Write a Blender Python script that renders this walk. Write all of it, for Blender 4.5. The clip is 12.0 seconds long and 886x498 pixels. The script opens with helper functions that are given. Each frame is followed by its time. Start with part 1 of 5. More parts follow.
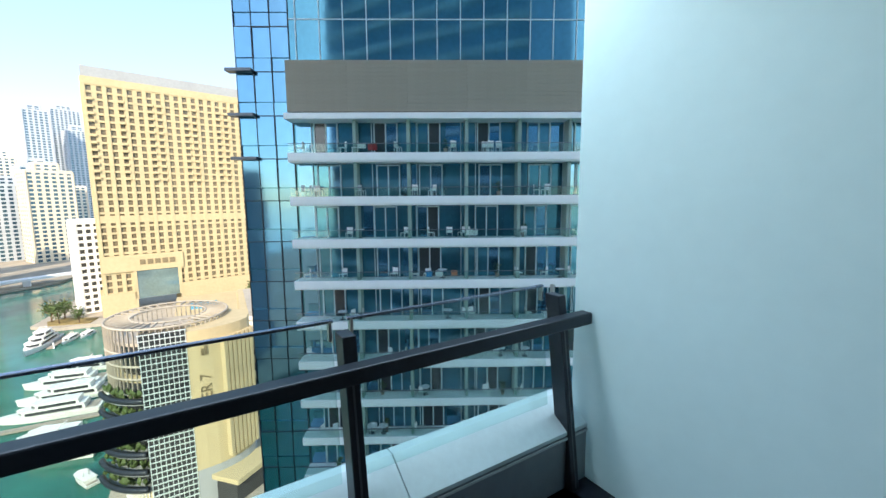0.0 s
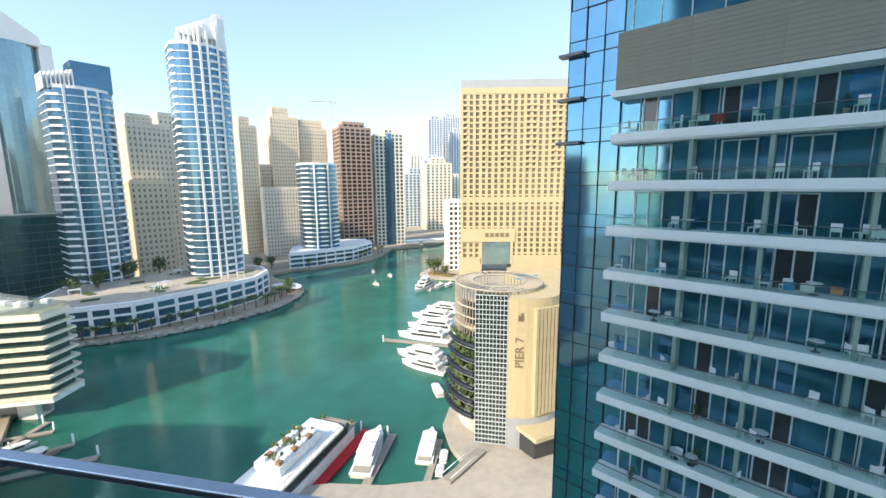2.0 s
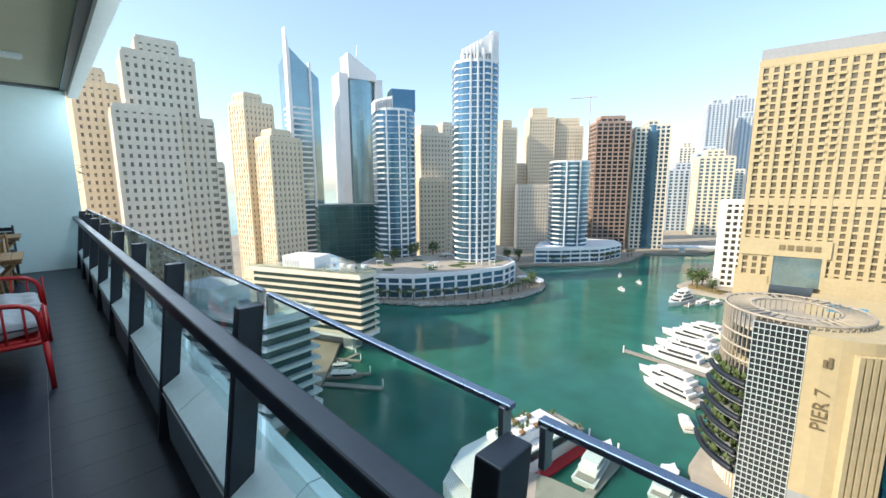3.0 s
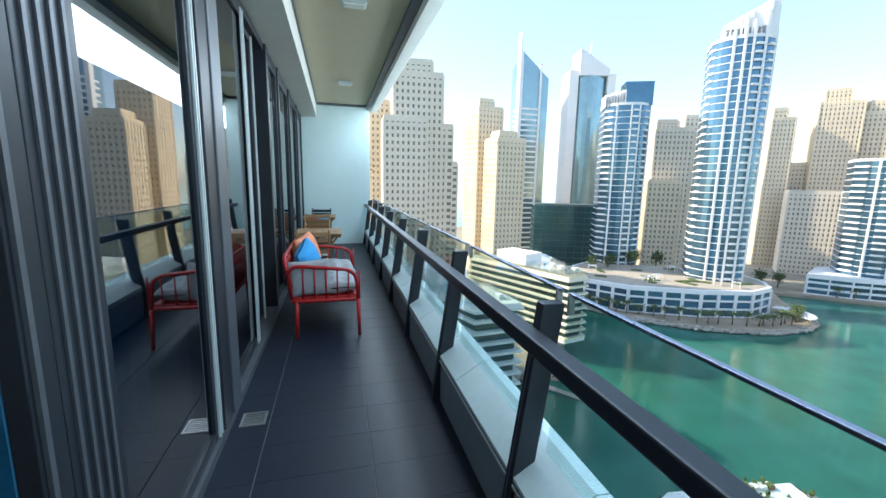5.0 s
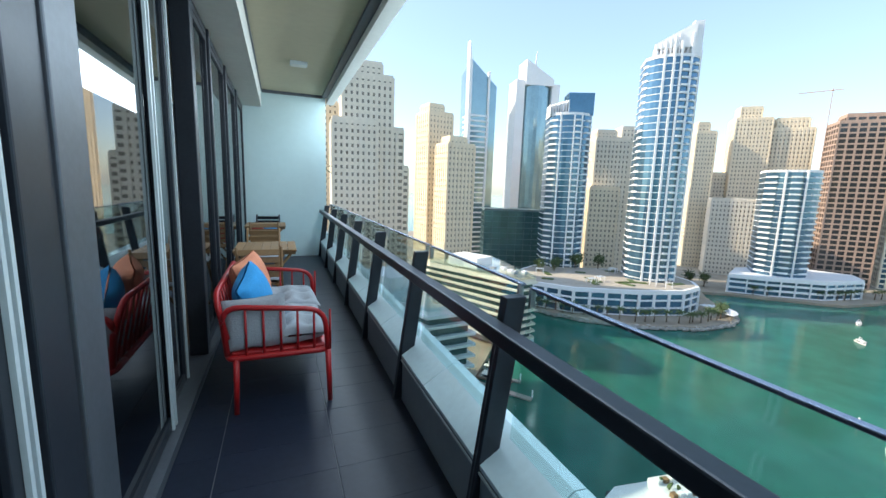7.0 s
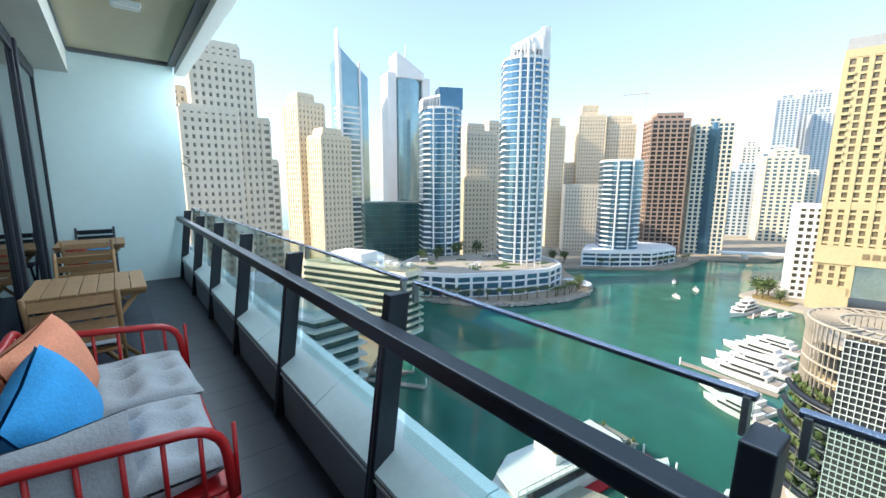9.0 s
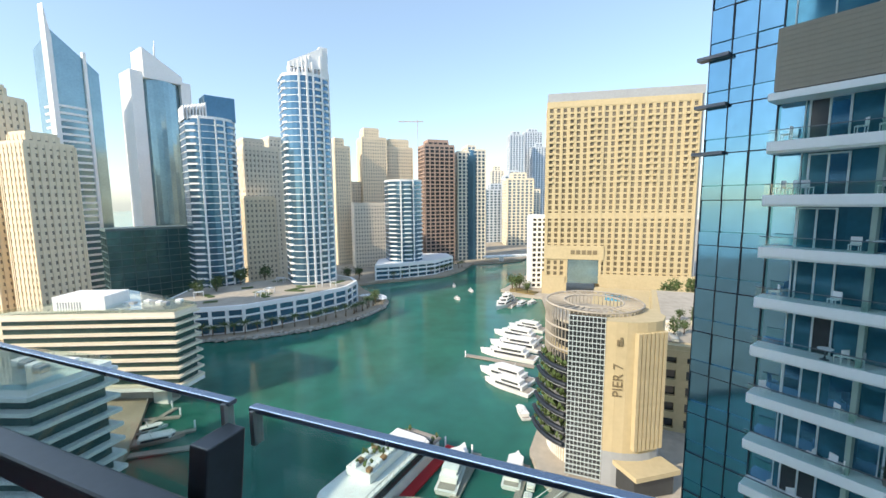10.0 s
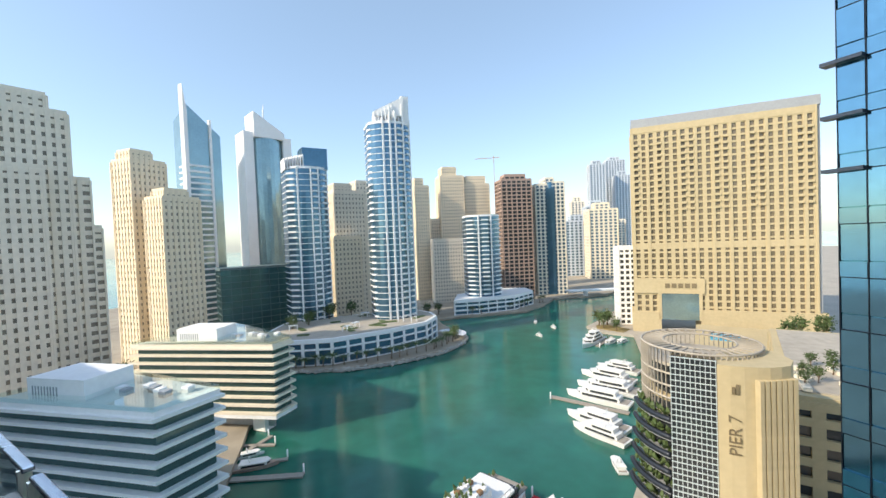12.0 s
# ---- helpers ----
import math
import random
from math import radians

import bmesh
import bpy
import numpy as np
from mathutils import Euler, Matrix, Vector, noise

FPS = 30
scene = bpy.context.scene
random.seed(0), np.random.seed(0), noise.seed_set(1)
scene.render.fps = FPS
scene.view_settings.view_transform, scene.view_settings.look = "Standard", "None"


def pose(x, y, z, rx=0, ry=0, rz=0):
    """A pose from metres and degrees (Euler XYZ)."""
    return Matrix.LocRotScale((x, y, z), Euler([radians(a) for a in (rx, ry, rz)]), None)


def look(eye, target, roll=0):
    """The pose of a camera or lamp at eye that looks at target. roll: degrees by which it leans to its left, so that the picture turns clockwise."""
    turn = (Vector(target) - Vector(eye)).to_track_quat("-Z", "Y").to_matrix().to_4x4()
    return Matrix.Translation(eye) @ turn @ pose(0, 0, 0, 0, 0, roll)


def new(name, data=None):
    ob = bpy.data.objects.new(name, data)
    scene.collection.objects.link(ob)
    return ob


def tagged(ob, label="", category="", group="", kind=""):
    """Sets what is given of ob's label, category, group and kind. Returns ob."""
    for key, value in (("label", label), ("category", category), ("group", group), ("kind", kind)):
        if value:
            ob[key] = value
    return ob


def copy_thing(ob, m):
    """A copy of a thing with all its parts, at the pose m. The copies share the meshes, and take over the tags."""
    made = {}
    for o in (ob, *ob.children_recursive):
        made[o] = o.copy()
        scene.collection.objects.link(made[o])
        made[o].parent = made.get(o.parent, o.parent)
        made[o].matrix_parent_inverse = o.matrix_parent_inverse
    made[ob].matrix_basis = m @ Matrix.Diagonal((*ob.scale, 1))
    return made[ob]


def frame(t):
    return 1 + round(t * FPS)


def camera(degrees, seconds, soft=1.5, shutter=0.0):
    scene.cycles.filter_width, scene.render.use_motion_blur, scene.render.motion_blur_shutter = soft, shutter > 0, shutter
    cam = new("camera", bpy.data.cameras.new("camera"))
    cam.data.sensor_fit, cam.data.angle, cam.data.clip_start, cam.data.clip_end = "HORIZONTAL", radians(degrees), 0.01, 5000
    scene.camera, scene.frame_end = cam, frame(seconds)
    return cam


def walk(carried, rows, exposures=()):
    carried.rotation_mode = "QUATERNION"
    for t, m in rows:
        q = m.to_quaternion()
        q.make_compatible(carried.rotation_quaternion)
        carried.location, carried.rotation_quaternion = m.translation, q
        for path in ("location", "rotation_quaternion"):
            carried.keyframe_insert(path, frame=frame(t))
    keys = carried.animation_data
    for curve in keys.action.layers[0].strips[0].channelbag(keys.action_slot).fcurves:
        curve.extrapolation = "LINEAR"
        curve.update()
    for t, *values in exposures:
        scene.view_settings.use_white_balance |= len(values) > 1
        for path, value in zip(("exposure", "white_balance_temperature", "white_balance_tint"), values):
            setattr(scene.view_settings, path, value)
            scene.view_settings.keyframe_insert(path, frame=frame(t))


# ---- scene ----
cam = camera(95.3, 12.0)
PATH = [
    (0, look((-0.242, 1.82, 1.588), (1.437, 0.763, 1.34), -0.4)),
    (0.5, look((0.065, 1.72, 1.595), (1.834, 0.824, 1.335), -0.5)),
    (1, look((0.442, 1.486, 1.529), (2.346, 0.935, 1.257), -0.2)),
    (1.5, look((0.715, 1.303, 1.55), (2.69, 1.209, 1.251), -0.6)),
    (2, look((0.866, 1.174, 1.555), (2.805, 1.557, 1.244), -0.4)),
    (2.5, look((0.865, 1.041, 1.47), (2.632, 1.924, 1.158), 0.1)),
    (3, look((0.747, 0.946, 1.517), (2.135, 2.351, 1.202), -0.3)),
    (3.5, look((0.524, 0.887, 1.532), (1.255, 2.72, 1.207), 0.0)),
    (5.3, look((0.451, 1.291, 1.521), (0.961, 3.197, 1.195), 1.2)),
    (5.5, look((0.456, 1.4, 1.523), (1.102, 3.266, 1.2), 1.5)),
    (6, look((0.44, 1.71, 1.512), (1.408, 3.433, 1.207), 2.2)),
    (6.5, look((0.414, 2.012, 1.527), (1.521, 3.651, 1.231), 2.2)),
    (7, look((0.365, 2.329, 1.503), (1.109, 4.162, 1.204), 1.9)),
    (7.2, look((0.331, 2.435, 1.511), (0.876, 4.336, 1.207), 1.6)),
    (8.8, look((0.397, 3.481, 1.486), (1.405, 5.177, 1.161), 0.3)),
    (9, look((0.415, 3.6, 1.503), (1.653, 5.137, 1.182), 0.3)),
    (9.5, look((0.565, 3.935, 1.53), (2.221, 5.019, 1.244), -0.3)),
    (10, look((0.69, 4.19, 1.565), (2.529, 4.94, 1.332), -0.5)),
    (10.5, look((0.84, 4.42, 1.575), (2.74, 5.015, 1.384), -0.4)),
    (11, look((0.95, 4.6, 1.56), (2.853, 5.193, 1.396), -0.5)),
    (11.5, look((1.06, 4.79, 1.565), (2.903, 5.557, 1.441), -1.3)),
    (12, look((1.092, 4.84, 1.611), (2.767, 5.931, 1.558), -2.3)),
]
walk(cam, PATH, [(0.0, 1.6), (0.6, 1.5), (1.2, 1.6), (1.8, 1.55), (2.6, 1.3), (3.4, 1.45), (5.3, 1.75), (6.4, 1.5), (7.2, 1.5), (8.8, 1.65), (9.4, 1.4), (10.0, 1.25), (12.0, 1.15)])

# ---- light ----
SUN_FROM = Vector((-0.85, 0.53, 0.0)).normalized()
SUN_ELEV = radians(33)
world = bpy.data.worlds.new("world")
scene.world = world
world.use_nodes = True
wn = world.node_tree.nodes
sky = wn.new("ShaderNodeTexSky")
sky.sky_type, sky.sun_disc = "NISHITA", False
sky.sun_elevation, sky.sun_rotation = SUN_ELEV, math.atan2(SUN_FROM.x, SUN_FROM.y)
sky.air_density, sky.dust_density, sky.ozone_density = 1.0, 0.8, 1.6
# pale summer haze that evens out the sky
haze = wn.new("ShaderNodeMix")
haze.data_type = "RGBA"
haze.inputs[0].default_value = 0.4
haze.inputs[7].default_value = (1.45, 1.95, 2.35, 1)
world.node_tree.links.new(sky.outputs["Color"], haze.inputs[6])
wn["Background"].inputs["Strength"].default_value = 0.14
world.node_tree.links.new(haze.outputs[2], wn["Background"].inputs["Color"])
sun = new("sun", bpy.data.lights.new("sun", "SUN"))
sun.data.energy, sun.data.angle, sun.data.color = 2.2, radians(0.6), (1.0, 0.86, 0.66)
# added fill lamp along the balcony opening, brightening it beyond what the sky gives
opening = new("opening_fill", bpy.data.lights.new("opening_fill", "AREA"))
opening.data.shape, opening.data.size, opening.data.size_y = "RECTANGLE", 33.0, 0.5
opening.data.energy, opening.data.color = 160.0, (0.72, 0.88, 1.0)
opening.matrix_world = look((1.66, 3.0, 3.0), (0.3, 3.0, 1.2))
sun_dir = Vector((SUN_FROM.x * math.cos(SUN_ELEV), SUN_FROM.y * math.cos(SUN_ELEV), math.sin(SUN_ELEV)))
sun.matrix_world = look(sun_dir * 50, (0, 0, 0))


# ---- materials ----
def mat(name, color, rough=0.6, metal=0.0, vary=0.12, scale=4.0, bump=0.0, spec=0.5, each=0.0, ior=1.5):
    """Principled surface with coarse and fine variation of tone, a fine relief and a tone of its own for each object."""
    m = bpy.data.materials.new(name)
    m.use_nodes = True
    n, l = m.node_tree.nodes, m.node_tree.links
    p = n["Principled BSDF"]
    p.inputs["Roughness"].default_value, p.inputs["Metallic"].default_value = rough, metal
    p.inputs["Specular IOR Level"].default_value, p.inputs["IOR"].default_value = spec, ior
    co = n.new("ShaderNodeTexCoord")
    n1, n2 = n.new("ShaderNodeTexNoise"), n.new("ShaderNodeTexNoise")
    n1.inputs["Scale"].default_value, n1.inputs["Detail"].default_value = scale, 4
    n2.inputs["Scale"].default_value, n2.inputs["Detail"].default_value = scale * 9, 3
    for k in (n1, n2):
        l.new(co.outputs["Object"], k.inputs["Vector"])
    add = n.new("ShaderNodeMath")
    add.operation = "ADD"
    l.new(n1.outputs["Fac"], add.inputs[0]), l.new(n2.outputs["Fac"], add.inputs[1])
    info = n.new("ShaderNodeObjectInfo")
    mul = n.new("ShaderNodeMath")
    mul.operation, mul.inputs[1].default_value = "MULTIPLY_ADD", each
    l.new(info.outputs["Random"], mul.inputs[0]), l.new(add.outputs[0], mul.inputs[2])
    mr = n.new("ShaderNodeMapRange")
    mr.inputs["From Min"].default_value, mr.inputs["From Max"].default_value = 0.6, 1.4 + each
    mr.inputs["To Min"].default_value, mr.inputs["To Max"].default_value = 1 - vary, 1 + vary
    l.new(mul.outputs[0], mr.inputs["Value"])
    hs = n.new("ShaderNodeHueSaturation")
    hs.inputs["Color"].default_value = (*color, 1)
    l.new(mr.outputs[0], hs.inputs["Value"]), l.new(hs.outputs[0], p.inputs["Base Color"])
    rr = n.new("ShaderNodeMapRange")
    rr.inputs["To Min"].default_value, rr.inputs["To Max"].default_value = max(rough - 0.06, 0.02), min(rough + 0.08, 1)
    l.new(n1.outputs["Fac"], rr.inputs["Value"]), l.new(rr.outputs[0], p.inputs["Roughness"])
    if bump:
        b = n.new("ShaderNodeBump")
        b.inputs["Strength"].default_value, b.inputs["Distance"].default_value = bump, 0.01
        l.new(n2.outputs["Fac"], b.inputs["Height"]), l.new(b.outputs[0], p.inputs["Normal"])
    return m


def clear_glass(name, tint, gloss=0.9, face=0.04):
    """Thin clear pane: light passes through, a Fresnel reflection on top."""
    m = bpy.data.materials.new(name)
    m.use_nodes = True
    n, l = m.node_tree.nodes, m.node_tree.links
    n.remove(n["Principled BSDF"])
    tr, gl, mx, lw, pw, ma = (n.new("ShaderNodeBsdfTransparent"), n.new("ShaderNodeBsdfGlossy"), n.new("ShaderNodeMixShader"), n.new("ShaderNodeLayerWeight"), n.new("ShaderNodeMath"), n.new("ShaderNodeMath"))
    tr.inputs["Color"].default_value = (*tint, 1)
    gl.inputs["Roughness"].default_value, gl.inputs["Color"].default_value = 0.02, (gloss, gloss, gloss, 1)
    lw.inputs["Blend"].default_value = 0.5
    pw.operation, pw.inputs[1].default_value = "POWER", 4.0
    ma.operation, ma.inputs[1].default_value, ma.inputs[2].default_value = "MULTIPLY_ADD", 1.0 - face, face
    l.new(lw.outputs["Facing"], pw.inputs[0]), l.new(pw.outputs[0], ma.inputs[0]), l.new(ma.outputs[0], mx.inputs[0]), l.new(tr.outputs[0], mx.inputs[1]), l.new(gl.outputs[0], mx.inputs[2])
    l.new(mx.outputs[0], n["Material Output"].inputs["Surface"])
    return m


def water_mat():
    m = mat("water", (0.026, 0.155, 0.116), 0.1, vary=0.25, scale=0.012, spec=0.5, ior=1.33)
    n, l = m.node_tree.nodes, m.node_tree.links
    p = n["Principled BSDF"]
    co, a, b = n.new("ShaderNodeTexCoord"), n.new("ShaderNodeTexNoise"), n.new("ShaderNodeTexNoise")
    a.inputs["Scale"].default_value, a.inputs["Detail"].default_value = 0.9, 5
    b.inputs["Scale"].default_value, b.inputs["Detail"].default_value = 0.12, 3
    ad, bp = n.new("ShaderNodeMath"), n.new("ShaderNodeBump")
    l.new(co.outputs["Object"], a.inputs["Vector"]), l.new(co.outputs["Object"], b.inputs["Vector"])
    l.new(a.outputs["Fac"], ad.inputs[0]), l.new(b.outputs["Fac"], ad.inputs[1])
    bp.inputs["Strength"].default_value, bp.inputs["Distance"].default_value = 0.1, 0.3
    # cloudy water: the light spreads below the surface
    p.inputs["Subsurface Weight"].default_value, p.inputs["Subsurface Scale"].default_value = 1.0, 14.0
    p.inputs["Subsurface Radius"].default_value = (0.6, 1.0, 1.0)
    l.new(ad.outputs[0], bp.inputs["Height"]), l.new(bp.outputs[0], p.inputs["Normal"])
    return m


def frosted_glass():
    """Frosted pane: scatters the light that falls through it and has a soft sheen."""
    m = mat("frosted_glass", (0.86, 0.93, 0.93), 0.42, vary=0.05, scale=1.2, bump=0.03)
    n, l = m.node_tree.nodes, m.node_tree.links
    tl, mx = n.new("ShaderNodeBsdfTranslucent"), n.new("ShaderNodeMixShader")
    tl.inputs["Color"].default_value = (0.8, 0.97, 0.98, 1)
    mx.inputs[0].default_value = 0.5
    l.new(n["Principled BSDF"].outputs[0], mx.inputs[1]), l.new(tl.outputs[0], mx.inputs[2])
    l.new(mx.outputs[0], n["Material Output"].inputs["Surface"])
    return m


M_FROST = frosted_glass()
M_WATER = water_mat()
M_TILE = mat("floor_tile", (0.013, 0.018, 0.034), 0.4, vary=0.25, scale=3, bump=0.05, spec=0.35, each=0.15)
M_GROUT = mat("grout", (0.24, 0.24, 0.25), 0.9)
M_WHITE = mat("white_render", (0.78, 0.8, 0.76), 0.75, vary=0.06, scale=1.5, bump=0.1)
M_CEIL = mat("ceiling_paint", (0.55, 0.5, 0.36), 0.85, vary=0.05, scale=1.2)
M_DARK = mat("dark_aluminium", (0.035, 0.042, 0.055), 0.38, 0.35, vary=0.15, scale=6)
M_RAILCAP = mat("anodised_cap", (0.24, 0.28, 0.36), 0.25, 0.8, vary=0.1, scale=6)
M_GREY = mat("grey_aluminium", (0.14, 0.155, 0.18), 0.42, 0.5, vary=0.12, scale=5)
M_KERB = mat("kerb_panel", (0.3, 0.34, 0.38), 0.45, 0.2, vary=0.1, scale=2)
M_LIGHT = mat("light_aluminium", (0.62, 0.7, 0.72), 0.4, 0.1, vary=0.08, scale=3)
# aluminium kerb cap, its colour lightened and blued for the sky it reflects
M_SILL = mat("sky_tinted_cap", (0.7, 0.84, 0.88), 0.3, 0.15, vary=0.06, scale=3)
M_STEEL = mat("brushed_steel", (0.5, 0.5, 0.5), 0.35, 0.9)
M_GLASS = clear_glass("balustrade_glass", (0.86, 0.94, 0.92))
M_DOORGLASS = clear_glass("door_glass", (0.2, 0.31, 0.39), 0.75, 0.24)
M_RED = mat("red_painted_steel", (0.42, 0.012, 0.014), 0.35, vary=0.1, scale=8)
M_CUSHION = mat("grey_cotton", (0.36, 0.38, 0.41), 0.9, vary=0.12, scale=10, bump=0.4)
M_BLUE = mat("blue_cotton", (0.04, 0.33, 0.7), 0.85, vary=0.12, scale=10, bump=0.4)
M_ORANGE = mat("orange_cotton", (0.82, 0.3, 0.17), 0.85, vary=0.12, scale=10, bump=0.4)
M_WOOD = mat("acacia_wood", (0.3, 0.17, 0.075), 0.5, vary=0.3, scale=7, bump=0.15, each=0.3)
M_CURTAIN = mat("blue_curtain", (0.02, 0.2, 0.36), 0.9, vary=0.15, scale=6)
M_ROOM = mat("room_plaster", (0.34, 0.31, 0.27), 0.85, vary=0.05)
M_PARQUET = mat("parquet", (0.1, 0.065, 0.04), 0.5, vary=0.2)
M_CREAM = mat("cream_stone", (0.52, 0.43, 0.26), 0.85, vary=0.1, scale=0.08)
M_SAND = mat("sand_render", (0.84, 0.75, 0.62), 0.88, vary=0.1, scale=0.06)
M_SAND2 = mat("warm_sand_render", (0.82, 0.71, 0.54), 0.88, vary=0.1, scale=0.06)
M_TWHITE = mat("tower_white", (0.86, 0.86, 0.86), 0.6, vary=0.06, scale=0.1)
M_SLABWHITE = mat("glossy_white_slab", (0.93, 0.94, 0.95), 0.35, vary=0.04, scale=0.3)
M_WARMWHITE = mat("warm_white_render", (0.8, 0.73, 0.6), 0.8, vary=0.08, scale=0.1)
M_TGREY = mat("tower_grey", (0.34, 0.36, 0.38), 0.65, vary=0.1, scale=0.1)
M_BROWN = mat("raw_concrete_brown", (0.43, 0.31, 0.25), 0.9, vary=0.2, scale=0.1)
M_WIN = mat("dark_window", (0.035, 0.04, 0.045), 0.12, vary=0.3, scale=0.3, spec=0.8, each=0.6)
M_HOTELWIN = mat("bronze_tinted_window", (0.2, 0.165, 0.11), 0.15, 0.1, vary=0.4, scale=0.25)
# windows of the sand towers, with the distance haze mixed into their colour
M_SANDWIN = mat("hazed_window", (0.27, 0.235, 0.185), 0.3, 0.0, vary=0.4, scale=0.25)
# pale grey-blue for far towers: aerial haze put into the base colour
M_HAZEGREY = mat("haze_grey_cladding", (0.56, 0.6, 0.65), 0.7, vary=0.08, scale=0.05)
M_BGLASS = mat("blue_glass", (0.09, 0.19, 0.28), 0.1, 0.6, vary=0.3, scale=0.15, each=0.3)
M_TGLASS = mat("teal_curtain_glass", (0.12, 0.27, 0.4), 0.03, 0.9, vary=0.2, scale=0.2, each=0.5)
M_DGLASS = mat("door_dark_glass", (0.075, 0.235, 0.32), 0.05, 0.7, vary=0.4, scale=0.3, each=0.8)
M_AGLASS = mat("aqua_glass", (0.26, 0.38, 0.42), 0.1, 0.6, vary=0.2, scale=0.1)
M_LOWGLASS = mat("green_tinted_glass", (0.06, 0.12, 0.12), 0.12, 0.35, vary=0.4, scale=0.3, each=0.5)
M_TEALGLASS = mat("teal_office_glass", (0.06, 0.15, 0.16), 0.12, 0.5, vary=0.35, scale=0.06)
M_TEALFRAME = mat("teal_grey_frame", (0.12, 0.17, 0.18), 0.5, 0.2, vary=0.15, scale=0.2)
M_PANEL = mat("taupe_cladding", (0.34, 0.3, 0.24), 0.75, vary=0.08, scale=0.8, each=0.2)
M_PARTITION = mat("pale_green_partition", (0.3, 0.4, 0.36), 0.6, vary=0.08, scale=0.5)
M_PAVE = mat("promenade_paving", (0.42, 0.38, 0.32), 0.9, vary=0.2, scale=0.05, bump=0.1)
M_LAND = mat("ground_sand", (0.36, 0.31, 0.24), 0.95, vary=0.35, scale=0.01)
M_ROCK = mat("quay_stone", (0.4, 0.38, 0.34), 0.95, vary=0.25, scale=0.2)
M_BOAT = mat("white_gelcoat", (0.82, 0.82, 0.8), 0.25, vary=0.04, scale=0.5)
M_LEAF = mat("foliage", (0.075, 0.115, 0.035), 0.7, vary=0.5, scale=1.0, each=0.4)
M_DRYGRASS = mat("dry_grass", (0.26, 0.2, 0.08), 0.9, vary=0.4, scale=0.4)
M_TRUNK = mat("palm_trunk", (0.2, 0.14, 0.09), 0.9, vary=0.2)
M_TIMBER = mat("grey_deck_timber", (0.33, 0.3, 0.26), 0.8, vary=0.2, scale=0.5)
M_REDCARPET = mat("red_deck", (0.5, 0.02, 0.03), 0.8, vary=0.1, scale=0.5)
M_SIGN = mat("dark_sign_metal", (0.25, 0.2, 0.12), 0.5, 0.3)


# ---- mesh building ----
class Geo:
    """Collects boxes, prisms and tubes for one mesh."""

    def __init__(self):
        self.v, self.f, self.smooth = [], [], []

    def add(self, pts, faces, smooth=False):
        o = len(self.v)
        self.v += [tuple(p) for p in pts]
        self.f += [tuple(o + i for i in f) for f in faces]
        self.smooth += [smooth] * len(faces)
        return self

    def box(self, x0, x1, y0, y1, z0, z1, m=None):
        p = [Vector(c) for c in ((x0, y0, z0), (x1, y0, z0), (x1, y1, z0), (x0, y1, z0), (x0, y0, z1), (x1, y0, z1), (x1, y1, z1), (x0, y1, z1))]
        if m is not None:
            p = [m @ c for c in p]
        return self.add(p, ((0, 3, 2, 1), (4, 5, 6, 7), (0, 1, 5, 4), (1, 2, 6, 5), (2, 3, 7, 6), (3, 0, 4, 7)))

    def cham(self, x0, x1, y0, y1, z0, z1, c, m=None):
        """A box with chamfered edges."""
        bm = bmesh.new()
        bmesh.ops.create_cube(bm, size=1)
        for v in bm.verts:
            v.co = Vector(((x0 + x1) / 2 + v.co.x * (x1 - x0), (y0 + y1) / 2 + v.co.y * (y1 - y0), (z0 + z1) / 2 + v.co.z * (z1 - z0)))
        bmesh.ops.bevel(bm, geom=bm.edges[:], offset=c, segments=2, affect="EDGES", profile=0.5)
        bm.verts.index_update()
        pts = [(m @ v.co if m is not None else v.co.copy()) for v in bm.verts]
        self.add(pts, [[v.index for v in f.verts] for f in bm.faces], False)
        bm.free()
        return self

    def prism(self, poly, z0, z1, top=None):
        """Upright prism; top: heights of the upper corners, for a slanted roof."""
        n = len(poly)
        tops = top or [z1] * n
        pts = [(x, y, z0) for x, y in poly] + [(x, y, t) for (x, y), t in zip(poly, tops)]
        sides = [(i, (i + 1) % n, n + (i + 1) % n, n + i) for i in range(n)]
        return self.add(pts, [tuple(range(n - 1, -1, -1)), tuple(range(n, 2 * n))] + sides)

    def tube(self, path, r, n=8, closed=False):
        path = [Vector(p) for p in path]
        rings = []
        k = len(path)
        for i, p in enumerate(path):
            a = path[(i - 1) % k] if (closed or i) else p
            b = path[(i + 1) % k] if (closed or i < k - 1) else p
            q = (b - a).normalized().to_track_quat("Z", "Y")
            rr = r[i] if isinstance(r, (list, tuple)) else r
            rings.append([p + q @ Vector((rr * math.cos(2 * math.pi * j / n), rr * math.sin(2 * math.pi * j / n), 0)) for j in range(n)])
        pts = [p for ring in rings for p in ring]
        faces = []
        for i in range(k if closed else k - 1):
            a, b = i * n, ((i + 1) % k) * n
            faces += [(a + j, a + (j + 1) % n, b + (j + 1) % n, b + j) for j in range(n)]
        if not closed:
            faces += [tuple(range(n - 1, -1, -1)), tuple(range((k - 1) * n, k * n))]
        return self.add(pts, faces, True)

    def mesh(self, name, material):
        me = bpy.data.meshes.new(name)
        me.from_pydata(self.v, [], self.f)
        me.polygons.foreach_set("use_smooth", self.smooth)
        me.materials.append(material)
        return me


def part(name, geo, material, parent=None, label="", m=None):
    """One mesh object from a Geo or a shared mesh, under its thing or part."""
    ob = new(name, geo.mesh(name, material) if isinstance(geo, Geo) else geo)
    if parent is not None:
        ob.parent = parent
    if m is not None:
        ob.matrix_basis = m
    if label:
        ob["label"] = label
    return ob


